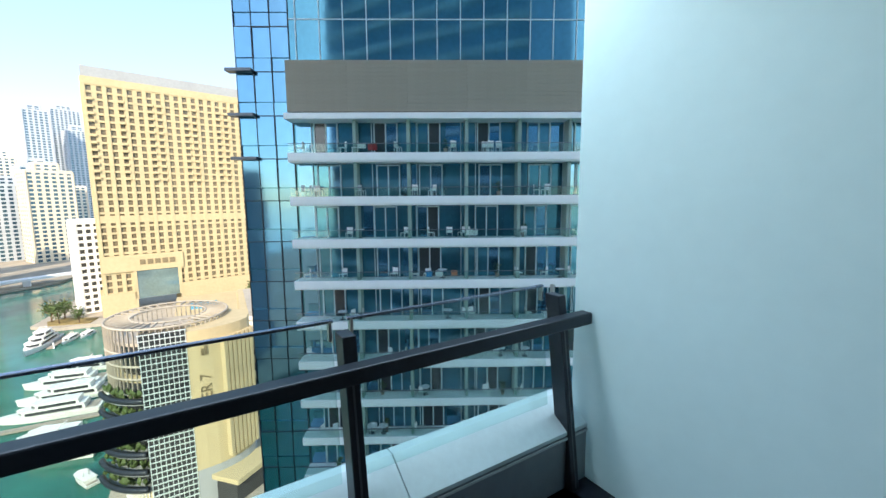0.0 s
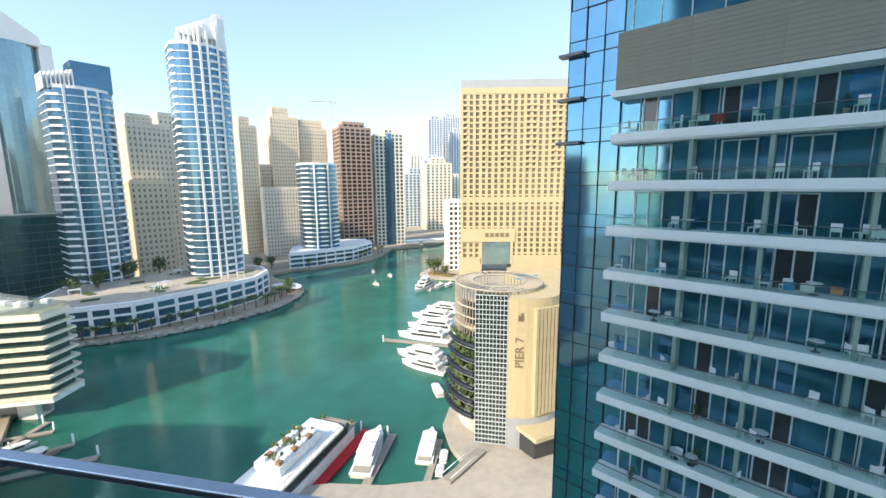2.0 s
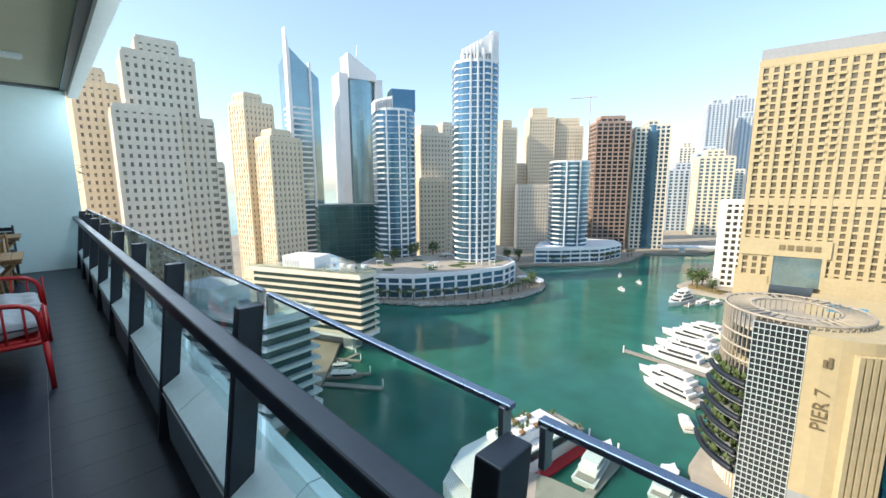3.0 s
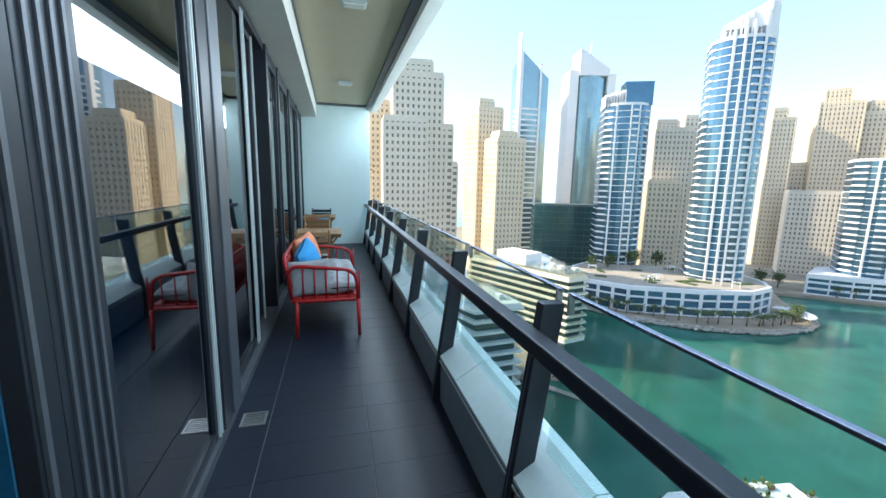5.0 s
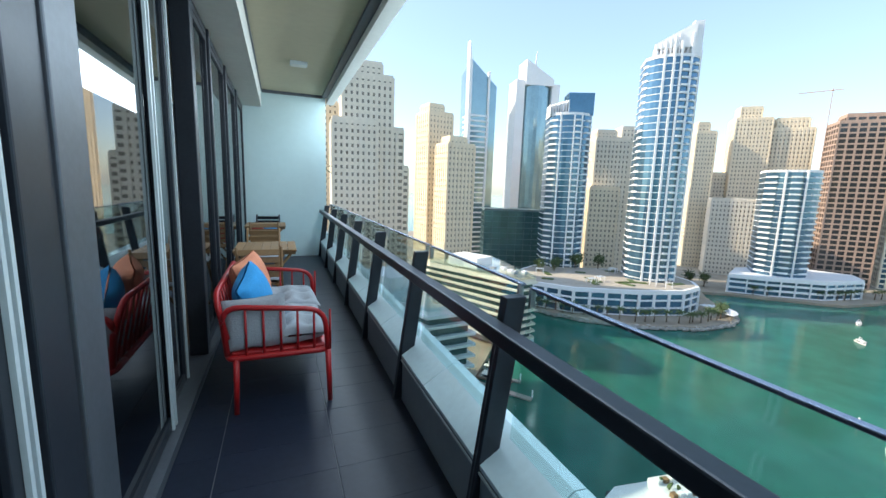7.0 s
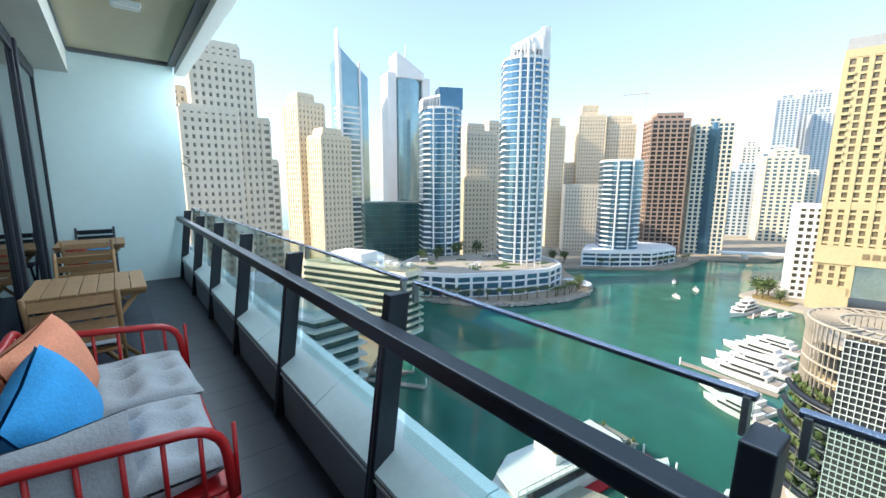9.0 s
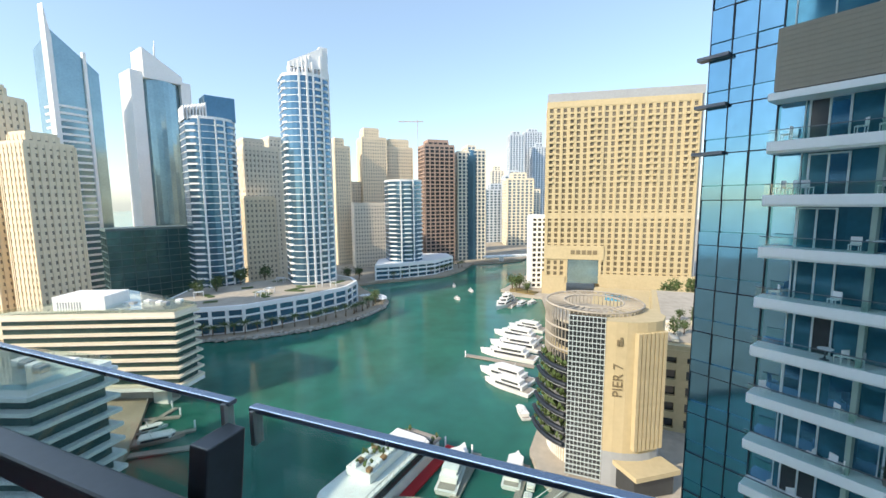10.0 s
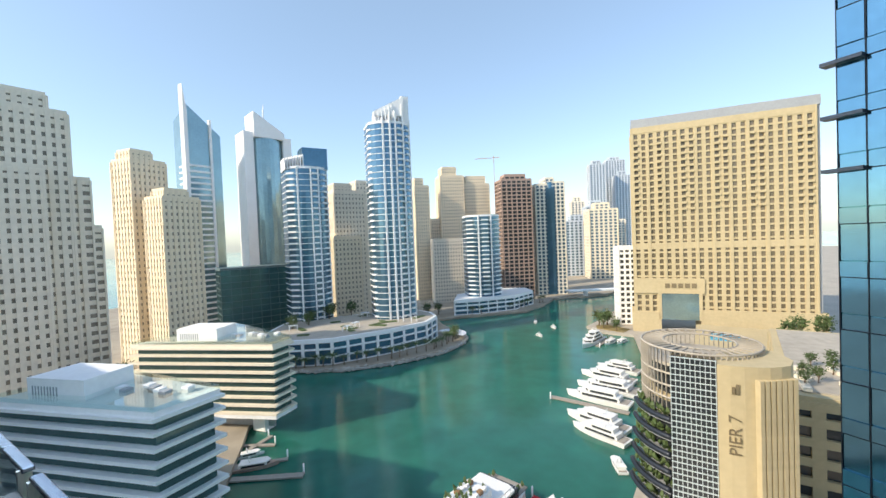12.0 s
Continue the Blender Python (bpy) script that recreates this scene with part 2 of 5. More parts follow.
def thing(name, label, category, m=None, group="", kind=""):
    """An empty at the thing's base that carries its parts."""
    ob = new(name)
    if m is not None:
        ob.matrix_basis = m
    return tagged(ob, label, category, group, kind)


def solid(name, geo, material, label, category="", kind="structure", group=""):
    return tagged(part(name, geo, material), label, category, group, kind)


def rect(w, d, cx=0.0, cy=0.0):
    return [(cx - w / 2, cy - d / 2), (cx + w / 2, cy - d / 2), (cx + w / 2, cy + d / 2), (cx - w / 2, cy + d / 2)]


def arc(cx, cy, r, a0, a1, n):
    return [(cx + r * math.cos(radians(a0 + (a1 - a0) * i / n)), cy + r * math.sin(radians(a0 + (a1 - a0) * i / n))) for i in range(n + 1)]


def grow(poly, e):
    """The polygon with every corner moved outwards by e along its own bisector (counter-clockwise order)."""
    out, n = [], len(poly)
    for i in range(n):
        p, a, b = Vector(poly[i]), Vector(poly[i - 1]), Vector(poly[(i + 1) % n])
        d1, d2 = (p - a).normalized(), (b - p).normalized()
        n1, n2 = Vector((d1.y, -d1.x)), Vector((d2.y, -d2.x))
        s = (n1 + n2)
        s = s / max(s.length_squared / 2, 0.3)
        out.append((p.x + s.x * e, p.y + s.y * e))
    return out


# ---- the balcony: structure ----
NEAR_Y, END_Y, CEIL_Z = 0.0, 11.16, 3.25
solid("floor", Geo().box(-0.2, 1.14, NEAR_Y - 0.3, END_Y + 0.3, -0.35, -0.004), M_GROUT, "light grout bed under dark balcony floor tiles", "floor")
floor = bpy.data.objects["floor"]
solid("wall_end", Geo().box(-0.35, 1.27, END_Y, END_Y + 0.012, 0.0, CEIL_Z), M_FROST, "frosted pale green glass divider at the end of the balcony", "partition")
solid("wall_near", Geo().box(-0.35, 1.25, NEAR_Y - 0.012, NEAR_Y, 0.0, CEIL_Z), M_FROST, "frosted pale green glass divider beside the railing", "partition")
solid("ceiling", Geo().box(-0.35, 1.3, NEAR_Y - 0.2, END_Y + 0.2, CEIL_Z, CEIL_Z + 0.3), M_CEIL, "cream painted balcony ceiling", "ceiling")
solid("bulkhead", Geo().box(-0.35, 0.08, NEAR_Y, END_Y, 2.93, CEIL_Z - 0.003), M_WHITE, "white boxed bulkhead along the ceiling above the doors", "bulkhead")
solid("trim", Geo().box(0.083, 0.1, NEAR_Y + 0.002, END_Y - 0.004, CEIL_Z - 0.03, CEIL_Z - 0.002).box(1.2, 1.3, NEAR_Y + 0.002, END_Y - 0.004, CEIL_Z - 0.035, CEIL_Z - 0.002).box(0.1, 1.2, END_Y - 0.06, END_Y - 0.004, CEIL_Z - 0.05, CEIL_Z - 0.002),
      M_GREY, "dark shadow-gap trim round the ceiling", "trim")
solid("fascia", Geo().box(1.303, 1.45, NEAR_Y - 0.2, END_Y + 0.2, CEIL_Z - 0.12, CEIL_Z + 0.4), M_WHITE, "pale slab edge above the balcony", "fascia")
# raised kerb with its pale sloping cap
solid("kerb", Geo().box(1.14, 1.36, NEAR_Y + 0.001, END_Y - 0.001, -0.6, 0.31), M_KERB, "grey aluminium kerb upstand below the railing", "kerb")
g = Geo()
for i in range(10):
    y0, y1 = NEAR_Y + i * 1.116 + 0.003, NEAR_Y + (i + 1) * 1.116 - 0.003
    a = [(1.134, y0, 0.31), (1.375, y0, 0.31), (1.375, y1, 0.31), (1.134, y1, 0.31), (1.134, y0, 0.33), (1.32, y0, 0.445), (1.32, y1, 0.445), (1.134, y1, 0.33), (1.375, y0, 0.44), (1.375, y1, 0.44)]
    g.add(a, ((0, 3, 2, 1), (4, 5, 6, 7), (5, 8, 9, 6), (0, 1, 8, 5, 4), (1, 2, 9, 8), (2, 3, 7, 6, 9), (3, 0, 4, 7)))
solid("sill", g, M_SILL, "pale aluminium cap in lengths on the kerb", "sill")

# highlight under the cap, made as a thin pale strip on the kerb
solid("trim_kerb", Geo().box(1.128, 1.1335, NEAR_Y + 0.005, END_Y - 0.005, 0.288, 0.3), M_LIGHT, "thin bright strip that stands for the highlight along the kerb", "trim")

# railing
railing = thing("balcony_railing", "dark aluminium railing with posts and clear glass panels", "railing")
lean_x = lambda z: 0.139 * (z / 1.063 - 1)
post_geo = Geo().cham(-0.06, 0.035, -0.028, 0.028, 0.0, 1.063, 0.004)
post_geo.v = [(x + lean_x(z), y, z) for x, y, z in post_geo.v]
post_mesh = post_geo.mesh("post", M_DARK)
slot_geo = Geo().box(-0.0605, -0.058, -0.004, 0.004, 0.02, 0.9)
slot_geo.v = [(x + lean_x(z) - 0.002, y, z) for x, y, z in slot_geo.v]
slot_mesh = slot_geo.mesh("groove", M_GREY)
brk = Geo().box(-0.085, -0.055, -0.02, 0.02, 0.9, 0.94).mesh("bracket", M_DARK)
clampm = Geo().box(0.036, 0.062, -0.006, 0.006, 1.02, 1.1).mesh("clamp", M_STEEL)
POSTS = [0.14] + [1.327 + 1.211 * i for i in range(8)] + [11.02]
for y in POSTS:
    pst = part("post", post_mesh, None, railing, m=pose(1.283, y, 0))
    part("bracket", brk, None, pst)
    part("groove", slot_mesh, None, pst)
    for s in (-0.045, 0.045):
        part("clamp", clampm, None, pst, "steel glass clamp", m=pose(0, s, 0))
part("handrail", Geo().cham(1.125, 1.198, NEAR_Y + 0.004, END_Y - 0.004, 0.905, 0.97, 0.008), M_DARK, railing)
for a, b in zip(POSTS, POSTS[1:]):
    gl_ = Geo().box(1.331, 1.343, a + 0.035, b - 0.035, 0.43, 1.095)
    gl_.v = [(x - 0.06 * (1.095 - z) / 0.665, y, z) for x, y, z in gl_.v]
    pane = part("glass_panel", gl_, M_GLASS, railing, "clear glass panel")
    pane.visible_shadow = False
    part("top_rail", Geo().cham(1.325, 1.349, a + 0.03, b - 0.03, 1.094, 1.107, 0.003), M_RAILCAP, pane)

# window wall: slim dark frames, sliding leaves, open doors
solid("wall_threshold", Geo().box(-0.42, -0.2, NEAR_Y, END_Y, -0.35, 0.05), M_GREY, "grey aluminium threshold along the doors", "threshold")
solid("wall_head", Geo().box(-0.42, -0.25, NEAR_Y, END_Y, 2.86, 2.93), M_DARK, "dark head frame above the doors", "frame")


def window_leaf(name, y0, y1, x, label, wide=0.05, glass=True):
    w = thing(name, label, "sliding door", kind="structure")
    part("frame", Geo().cham(x - 0.05, x, y0, y0 + wide, 0.052, 2.858, 0.004), M_DARK, w)
    part("frame", Geo().cham(x - 0.05, x, y1 - wide, y1, 0.052, 2.858, 0.004), M_DARK, w)
    part("frame", Geo().box(x - 0.048, x - 0.002, y0 + wide, y1 - wide, 0.054, 0.11), M_DARK, w)
    part("frame", Geo().box(x - 0.048, x - 0.002, y0 + wide, y1 - wide, 2.8, 2.856), M_DARK, w)
    part("bead", Geo().box(x + 0.001, x + 0.012, y0 + 0.012, y0 + 0.03, 0.06, 2.85), M_GREY, w, "grey edge bead")
    if glass:
        part("pane", Geo().box(x - 0.03, x - 0.018, y0 + wide, y1 - wide, 0.11, 2.8), M_DOORGLASS, w, "reflecting glass pane").visible_shadow = False
    return w


d1 = window_leaf("door_1", 2.2, 3.56, -0.22, "grey framed sliding glass door leaf standing open", 0.1)
for i in range(4):
    part("bead", Geo().box(-0.219, -0.212, 2.335 + i * 0.05, 2.35 + i * 0.05, 0.06, 2.85), M_GREY, d1, "grey edge bead")
part("stile", Geo().cham(-0.265, -0.2195, 2.302, 2.55, 0.058, 2.852, 0.004), M_DARK, d1)
w1 = window_leaf("window_1", 3.965, 5.02, -0.25, "tall dark framed window with reflecting glass")
for y in (4.9, 4.955):
    part("bead", Geo().box(-0.249, -0.235, y, y + 0.022, 0.06, 2.85), M_LIGHT, w1, "bright aluminium bead")
d2 = window_leaf("door_2", 5.1, 5.62, -0.3, "dark framed sliding glass door slid half open")
part("bead", Geo().box(-0.299, -0.285, 5.6, 5.618, 0.06, 2.85), M_LIGHT, d2, "bright aluminium bead")
for y in (3.5, 3.535):
    part("bead", Geo().box(-0.219, -0.206, y, y + 0.016, 0.06, 2.85), M_LIGHT, d1, "bright aluminium bead")
window_leaf("window_2", 6.2, 7.0, -0.25, "tall dark framed window with reflecting glass")
window_leaf("window_3", 7.08, 8.3, -0.25, "tall dark framed window with reflecting glass")
window_leaf("window_4", 8.4, 9.7, -0.25, "tall dark framed window with reflecting glass")
window_leaf("window_5", 9.8, 11.1, -0.25, "tall dark framed window with reflecting glass")
for y0, y1, x1 in ((3.58, 3.755, -0.2), (3.76, 3.96, -0.19), (6.05, 6.18, -0.225), (7.0, 7.08, -0.225), (8.3, 8.4, -0.225), (9.7, 9.8, -0.225)):
    solid("column", Geo().cham(-0.36, x1, y0, y1, 0.052, 2.928, 0.006), M_GREY if 3.7 < y0 < 4 else M_DARK, "grey aluminium clad column between the doors", "column")

# rooms behind the glass
solid("wall_room_back", Geo().box(-4.3, -4.1, -0.5, END_Y, 0, 2.9), M_ROOM, "beige painted wall inside the flat", "wall")
solid("wall_room_side", Geo().box(-4.1, -0.43, 3.68, 3.82, 0.05, 2.86), M_ROOM, "beige painted wall between the rooms", "wall")
solid("wall_room_side_2", Geo().box(-4.1, -0.43, -0.3, -0.1, 0.05, 2.86), M_ROOM, "beige painted side wall of the room", "wall")
solid("floor_room", Geo().box(-4.3, -0.42, -0.5, END_Y, -0.1, 0.045), M_PARQUET, "brown wooden floor inside the flat", "floor")
solid("ceiling_room", Geo().box(-4.3, -0.42, -0.5, END_Y + 0.2, 2.862, 3.2), M_WHITE, "white ceiling inside the flat", "ceiling")
g = Geo()
pts = [(-0.55 + 0.05 * math.sin(i * 1.25), 2.35 + i * 0.03) for i in range(38)]
for (xa, ya), (xb, yb) in zip(pts, pts[1:]):
    g.add([(xa, ya, 0.08), (xb, yb, 0.08), (xb, yb, 2.75), (xa, ya, 2.75)], ((0, 1, 2, 3),), True)
tagged(part("curtain", g, M_CURTAIN), "dark blue pleated curtain behind the glass door", "curtain")

# our own building, which shades the balcony and what lies before it
own = solid("wall_building", Geo().box(-24, -4.32, -14, 22.8, -58, 62).box(-4.3, 1.1, 20, 22.8, -58, 62).box(-4.32, 1.12, -14, 20, 3.66, 62).box(-4.32, 1.12, -14, 20, -58, -0.62),
      M_DGLASS, "dark glazed tower that carries the balcony", "building")
edge = Geo().box(1.13, 1.5, -14, 22.8, 0.0, 1.0).mesh("slab_edge", M_TWHITE)
for k in list(range(-16, -1)) + list(range(1, 17)):
    part("slab_edge", edge, None, own, "pale storey edge", m=pose(0, 0, k * 3.6 + 0.2))
for i, (y0, y1) in enumerate(((-13.99, NEAR_Y - 0.31), (END_Y + 0.31, 19.99))):
    solid("floor_next_%d" % (i + 1), Geo().box(-0.3, 1.14, y0, y1, -0.6, -0.002), M_TILE, "dark tiled floor of the adjoining balcony", "floor")
    solid("wall_next_%d" % (i + 1), Geo().box(-4.3, -0.31, y0, y1, -0.6, 3.65), M_GREY, "glazed wall of the adjoining flat", "wall")
    solid("kerb_next_%d" % (i + 1), Geo().box(1.145, 1.36, y0, y1, -0.6, 0.42), M_KERB, "grey aluminium kerb of the adjoining balcony", "kerb")
    solid("ceiling_next_%d" % (i + 1), Geo().box(-0.3, 1.3, y0, y1, CEIL_Z, 3.65), M_CEIL, "cream ceiling of the adjoining balcony", "ceiling")
# unseen block, added only to cast shade on the low white waterfront block
solid("wall_neighbour", Geo().box(-45, -14, 104, 160, -58, 12), M_TGREY, "plain grey block added out of view to shade the waterfront", "building")

# ---- water and land ----
solid("water", Geo().prism([(-4000, -4000), (4000, -4000), (4000, 4000), (-4000, 4000)], -75, -59), M_WATER, "green-blue calm marina water", "water")
WEST = [(-400, 70), (10, 80), (36, 92), (53, 106), (67, 122), (75, 132), (93, 141), (106, 155), (117, 171), (131, 150), (151, 132.6), (176, 122.7), (196.5, 122), (210, 128), (219, 138), (232, 158),
        (244, 170), (256, 163), (267, 152.5), (298, 124), (330, 120), (365, 123), (385, 100), (402, 84), (520, 70), (900, 60), (1400, 0), (1400, 700), (420, 620), (-100, 420), (-400, 300)]
solid("ground", Geo().prism(WEST, -64, -57.5), M_LAND, "sandy built-up ground of the far shore", "ground")
EAST = [(20, -300), (30, -10), (48, 20), (54, 38), (60, 48), (65, 46.5), (68, 38), (69.5, 27), (73, 17), (78, 11), (84, 16), (92, 19.5), (112, 19), (160, 24), (215, 32), (250, 40), (252, 59), (262, 69), (282, 66), (330, 62), (402, 66), (520, 50), (900, 40), (1400, -40), (1400, -900), (100, -900)]
solid("pavement", Geo().prism(EAST, -64, -57.5), M_PAVE, "pale paved waterfront ground below the towers", "pavement")


def tower(name, label, m, volumes, wall, glass, storey=3.4, bay=3.4, slab=0.45, pier=0.5, proud=0.35, slab_proud=None, base=-57.5, group="", roof=True, skip=1):
    """A tower: for each volume (outline, foot, top) a glass core, a slab a storey and upright piers round it."""
    t = thing(name, label, "tower", m, group)
    sp = proud if slab_proud is None else slab_proud
    for poly, z0, z1 in volumes:
        z0 = base if z0 is None else z0
        part("core", Geo().prism(poly, z0, z1 - 0.2), glass, t, "window glass")
        n = max(1, round((z1 - z0) / storey))
        h = (z1 - z0) / n
        sm = Geo().prism(grow(poly, sp), -slab * h / 2, slab * h / 2).mesh("slab", wall)
        for k in range(0, n + 1, skip):
            part("slab", sm, None, t, m=pose(0, 0, z0 + k * h - (slab * h / 2 if k == n else 0)))
        pm = Geo().box(-pier * bay / 2, pier * bay / 2, -0.1, proud - 0.03, 0, z1 - z0 - 0.1).mesh("pier", wall)
        for a, b in zip(poly, poly[1:] + poly[:1]):
            a, b = Vector(a), Vector(b)
            d = b - a
            if pier <= 0 or d.length < 1.0:
                continue
            k = max(1, round(d.length / bay))
            for j in range(k + (1 if d.length > 6 else 0)):
                p = a + d * (j / k)
                part("pier", pm, None, t, m=pose(p.x, p.y, z0, 0, 0, math.degrees(math.atan2(d.y, d.x)) + 180))
        if roof:
            part("roof", Geo().prism(grow(poly, sp * 0.6), z1 - 0.05, z1 + 1.1), wall, t)
    return t


def facing(x, y, turn=0.0, z=0.0):
    """A pose at (x, y) whose own -y side looks back at the balcony, turned by some degrees."""
    return pose(x, y, z, 0, 0, math.degrees(math.atan2(-x, y)) + turn)


# grand residential towers of sand-coloured render, with steps
JB = dict(storey=3.3, bay=2.5, slab=0.52, pier=0.6, proud=0.55, slab_proud=0.3)
tower("residential_tower", "large stepped sand-coloured tower block with rows of small windows", facing(41.5, 207.0, 8),
      [(rect(20, 20, -7.5, -2), None, 31), (rect(23, 18, -1, 1), None, 52), (rect(13, 14, -1, 1), 52, 58), (rect(6, 12, 13.5, 1), None, 29), (rect(3.4, 10, 18, 2), None, 11)], M_SAND, M_SANDWIN, **JB)
tower("residential_tower", "sand-coloured tower block with stepped top behind the large one", facing(20.5, 238.0, 10), [(rect(15, 18, 1), None, 44), (rect(9, 12, 0), 44, 50)], M_SAND2, M_SANDWIN, **JB)
tower("residential_tower", "stepped cream tower block with flat stepped top", facing(95.0, 257.0, 30), [(rect(17, 16), None, 48), (rect(10, 11, -2), 48, 53)], M_SAND2, M_SANDWIN, **JB)
tower("residential_tower", "lower cream tower block lit on one side", facing(100.0, 233.4, 30), [(rect(18, 15), None, 27), (rect(11, 10, -1), 27, 31)], M_SAND2, M_SANDWIN, **JB)
tower("residential_tower", "sand-coloured slab tower behind the blue towers", facing(208.5, 222.8, 20), [(rect(22, 18), None, 37), (rect(12, 14, -4), 37, 42)], M_SAND, M_SANDWIN, **JB)
tower("residential_tower", "sand-coloured slab tower behind the blue towers", facing(239.7, 234.3, 20), [(rect(18, 18), None, 48)], M_SAND, M_SANDWIN, **JB)
tower("residential_tower", "lower sand-coloured block with small windows", facing(199.3, 214.9, 15), [(rect(18, 12), None, 5)], M_SAND2, M_SANDWIN, **JB)
tower("residential_tower", "slim sand-coloured tower with stepped top", facing(324.8, 241.5, 20), [(rect(14, 16), None, 53), (rect(8, 12, -2), 53, 60)], M_SAND2, M_SANDWIN, **JB)
tower("residential_tower", "tall sand-coloured tower with stepped top", facing(358.5, 226.7, 15), [(rect(24, 20), None, 64), (rect(14, 14, -2), 64, 73)], M_SAND2, M_SANDWIN, **JB)
tower("residential_tower", "tall sand-coloured tower with rounded shoulders", facing(380.0, 209.8, 15), [(rect(27, 20), None, 56), (rect(20, 15), 56, 64)], M_SAND2, M_SANDWIN, **JB)
tower("residential_tower", "lower sand-coloured block with small windows", facing(322.6, 208.6, 12), [(rect(30, 14), None, 0)], M_SAND, M_SANDWIN, **JB)
tower("residential_tower", "sand-coloured block between the towers", facing(348.3, 242.8, 10), [(rect(14, 14), None, 21)], M_SAND, M_SANDWIN, **JB)

# paired glass towers with slanted tops
t = thing("glass_tower", "tall glass office tower with curved blade and slanted white top", "tower", facing(151.3, 309.1, 25))
part("core", Geo().prism(rect(22, 20), -57.5, 0, [100, 82, 76, 92]), M_AGLASS, t, "pale blue glass")
part("fin", Geo().prism([(-13.5, -11), (-11.2, -11.5), (-11.2, -6), (-13.5, -6)], -57.5, 0, [113, 96, 96, 113]), M_TWHITE, t, "white curved blade")
part("fin", Geo().prism([(3, -11.3), (4.5, -11.3), (4.5, -9), (3, -9)], -57.5, 92), M_TWHITE, t)
sm = Geo().box(-11.4, 3, -10.7, 4, 0, 1.3).mesh("slab", M_TWHITE)
for k in range(28):
    part("slab", sm, None, t, m=pose(0, 0, -50 + k * 4))
t = thing("glass_tower", "tall rounded glass tower with white slanted crown and mast", "tower", facing(195.2, 296.1, 20))
part("core", Geo().prism(arc(0, 4, 15, 200, 340, 12) + [(14, 12), (-14, 12)], -57.5, 84), M_AGLASS, t, "green glass front")
part("side_wall", Geo().box(-18, -11, -9, 10, -57.5, 88), M_TWHITE, t)
part("side_wall", Geo().box(11.5, 18, -9, 10, -57.5, 86), M_TWHITE, t)
part("crown", Geo().prism([(-11, -11), (12, -11), (12, 8), (-11, 8)], 84, 0, [103, 89, 89, 103]), M_TWHITE, t)
part("mast", Geo().tube([(-1, -2, 96), (0, -2, 112)], [0.9, 0.25]), M_TWHITE, t)
tower("office_block", "dark glass podium block beside the glass towers", facing(157.9, 260.9, 10), [(rect(40, 20), None, -13)], M_TEALFRAME, M_TEALGLASS, storey=4.2, bay=6, slab=0.08, pier=0.03)

# blue and white apartment towers: glass shafts, thin floor edges, white stacks of balconies
def blue_tower(label, m, front, top, stacks, ribs):
    t = tower("apartment_tower", label, m, [(front, None, top)], M_TWHITE, M_BGLASS, storey=3.5, bay=9, slab=0.1, pier=0.0, proud=0.3, slab_proud=0.25)
    n = round((top + 57.5) / 3.5)
    h = (top + 57.5) / n
    for x, y, w, turn in stacks:
        bm_ = Geo().box(-w / 2, w / 2, -1.4, 0.6, -0.25, 0.75).mesh("balcony", M_TWHITE)
        for k in range(2, n):
            part("balcony", bm_, None, t, m=pose(x, y, -57.5 + k * h, 0, 0, turn))
    for x, y, w, up in ribs:
        part("rib", Geo().box(x - w / 2, x + w / 2, y - 0.9, y + 2.5, -57.5, top + up), M_TWHITE, t)
    return t


def bow(r, half, depth):
    """A plan with a bowed front on its -y side."""
    return arc(0, r * 0.12, r, 270 - half, 270 + half, 12) + [(r * math.sin(radians(half)), depth), (-r * math.sin(radians(half)), depth)]


FRONT = bow(14.5, 58, 8)
t = blue_tower("blue and white curved apartment tower with stepped glass top", facing(167.5, 214.6, 12), FRONT, 47,
               [(-9.6, -8.3, 5, -42), (3.0, -12.3, 3.0, 10), (9.6, -8.3, 5, 42)], [(-6.6, -10.8, 0.9, 1), (0.8, -12.7, 0.7, 0), (5.4, -11.4, 0.9, 1), (12.0, -5.5, 0.9, 0)])
part("upper_block", Geo().prism(rect(15, 13, 5, -2), 47, 60), M_BGLASS, t, "set-back glass storeys")
for i in range(8):
    part("crown_fin", Geo().box(-13 + i * 1.5, -12.5 + i * 1.5, -9, 4, 46, 53 + i * 0.4), M_TWHITE, t)
FRONT_A = bow(14.5, 60, 8)
t = blue_tower("tallest blue and white curved tower with slanted white crown", facing(192.1, 166.6, 12), FRONT_A, 70,
               [(-11.4, -5.5, 3.5, -60), (4.4, -11.9, 3.2, 16), (9.4, -8.9, 3.0, 40)], [(-5.2, -11.6, 1.0, 3), (-1.2, -12.7, 1.0, 5), (2.0, -12.6, 0.9, 7), (6.9, -10.9, 1.0, 11), (12.0, -6, 0.9, 4)])
for i in range(9):
    part("crown_rib", Geo().box(-9.2 + i * 2, -8.6 + i * 2, -11.6 + abs(i - 4) * 0.6, -2, 70, 76 + i * 1.0), M_TWHITE, t)
part("crown_beam", Geo().prism([(-9.5, -9), (8, -11), (8, -8.5), (-9.5, -6.5)], 74.5, 0, [77, 86, 86, 77]), M_TWHITE, t)
part("crown", Geo().box(7, 11.5, -9, 0, 70, 87), M_TWHITE, t)
blue_tower("mid-height blue and white apartment tower at the water", facing(296.8, 159.6, 12), bow(16, 58, 10), 18,
           [(-10.5, -9.4, 6.5, -40), (0, -14.4, 5.0, 0), (10.5, -9.4, 6.5, 40)], [(-5, -13.6, 0.9, 1), (5, -13.6, 0.9, 1)])
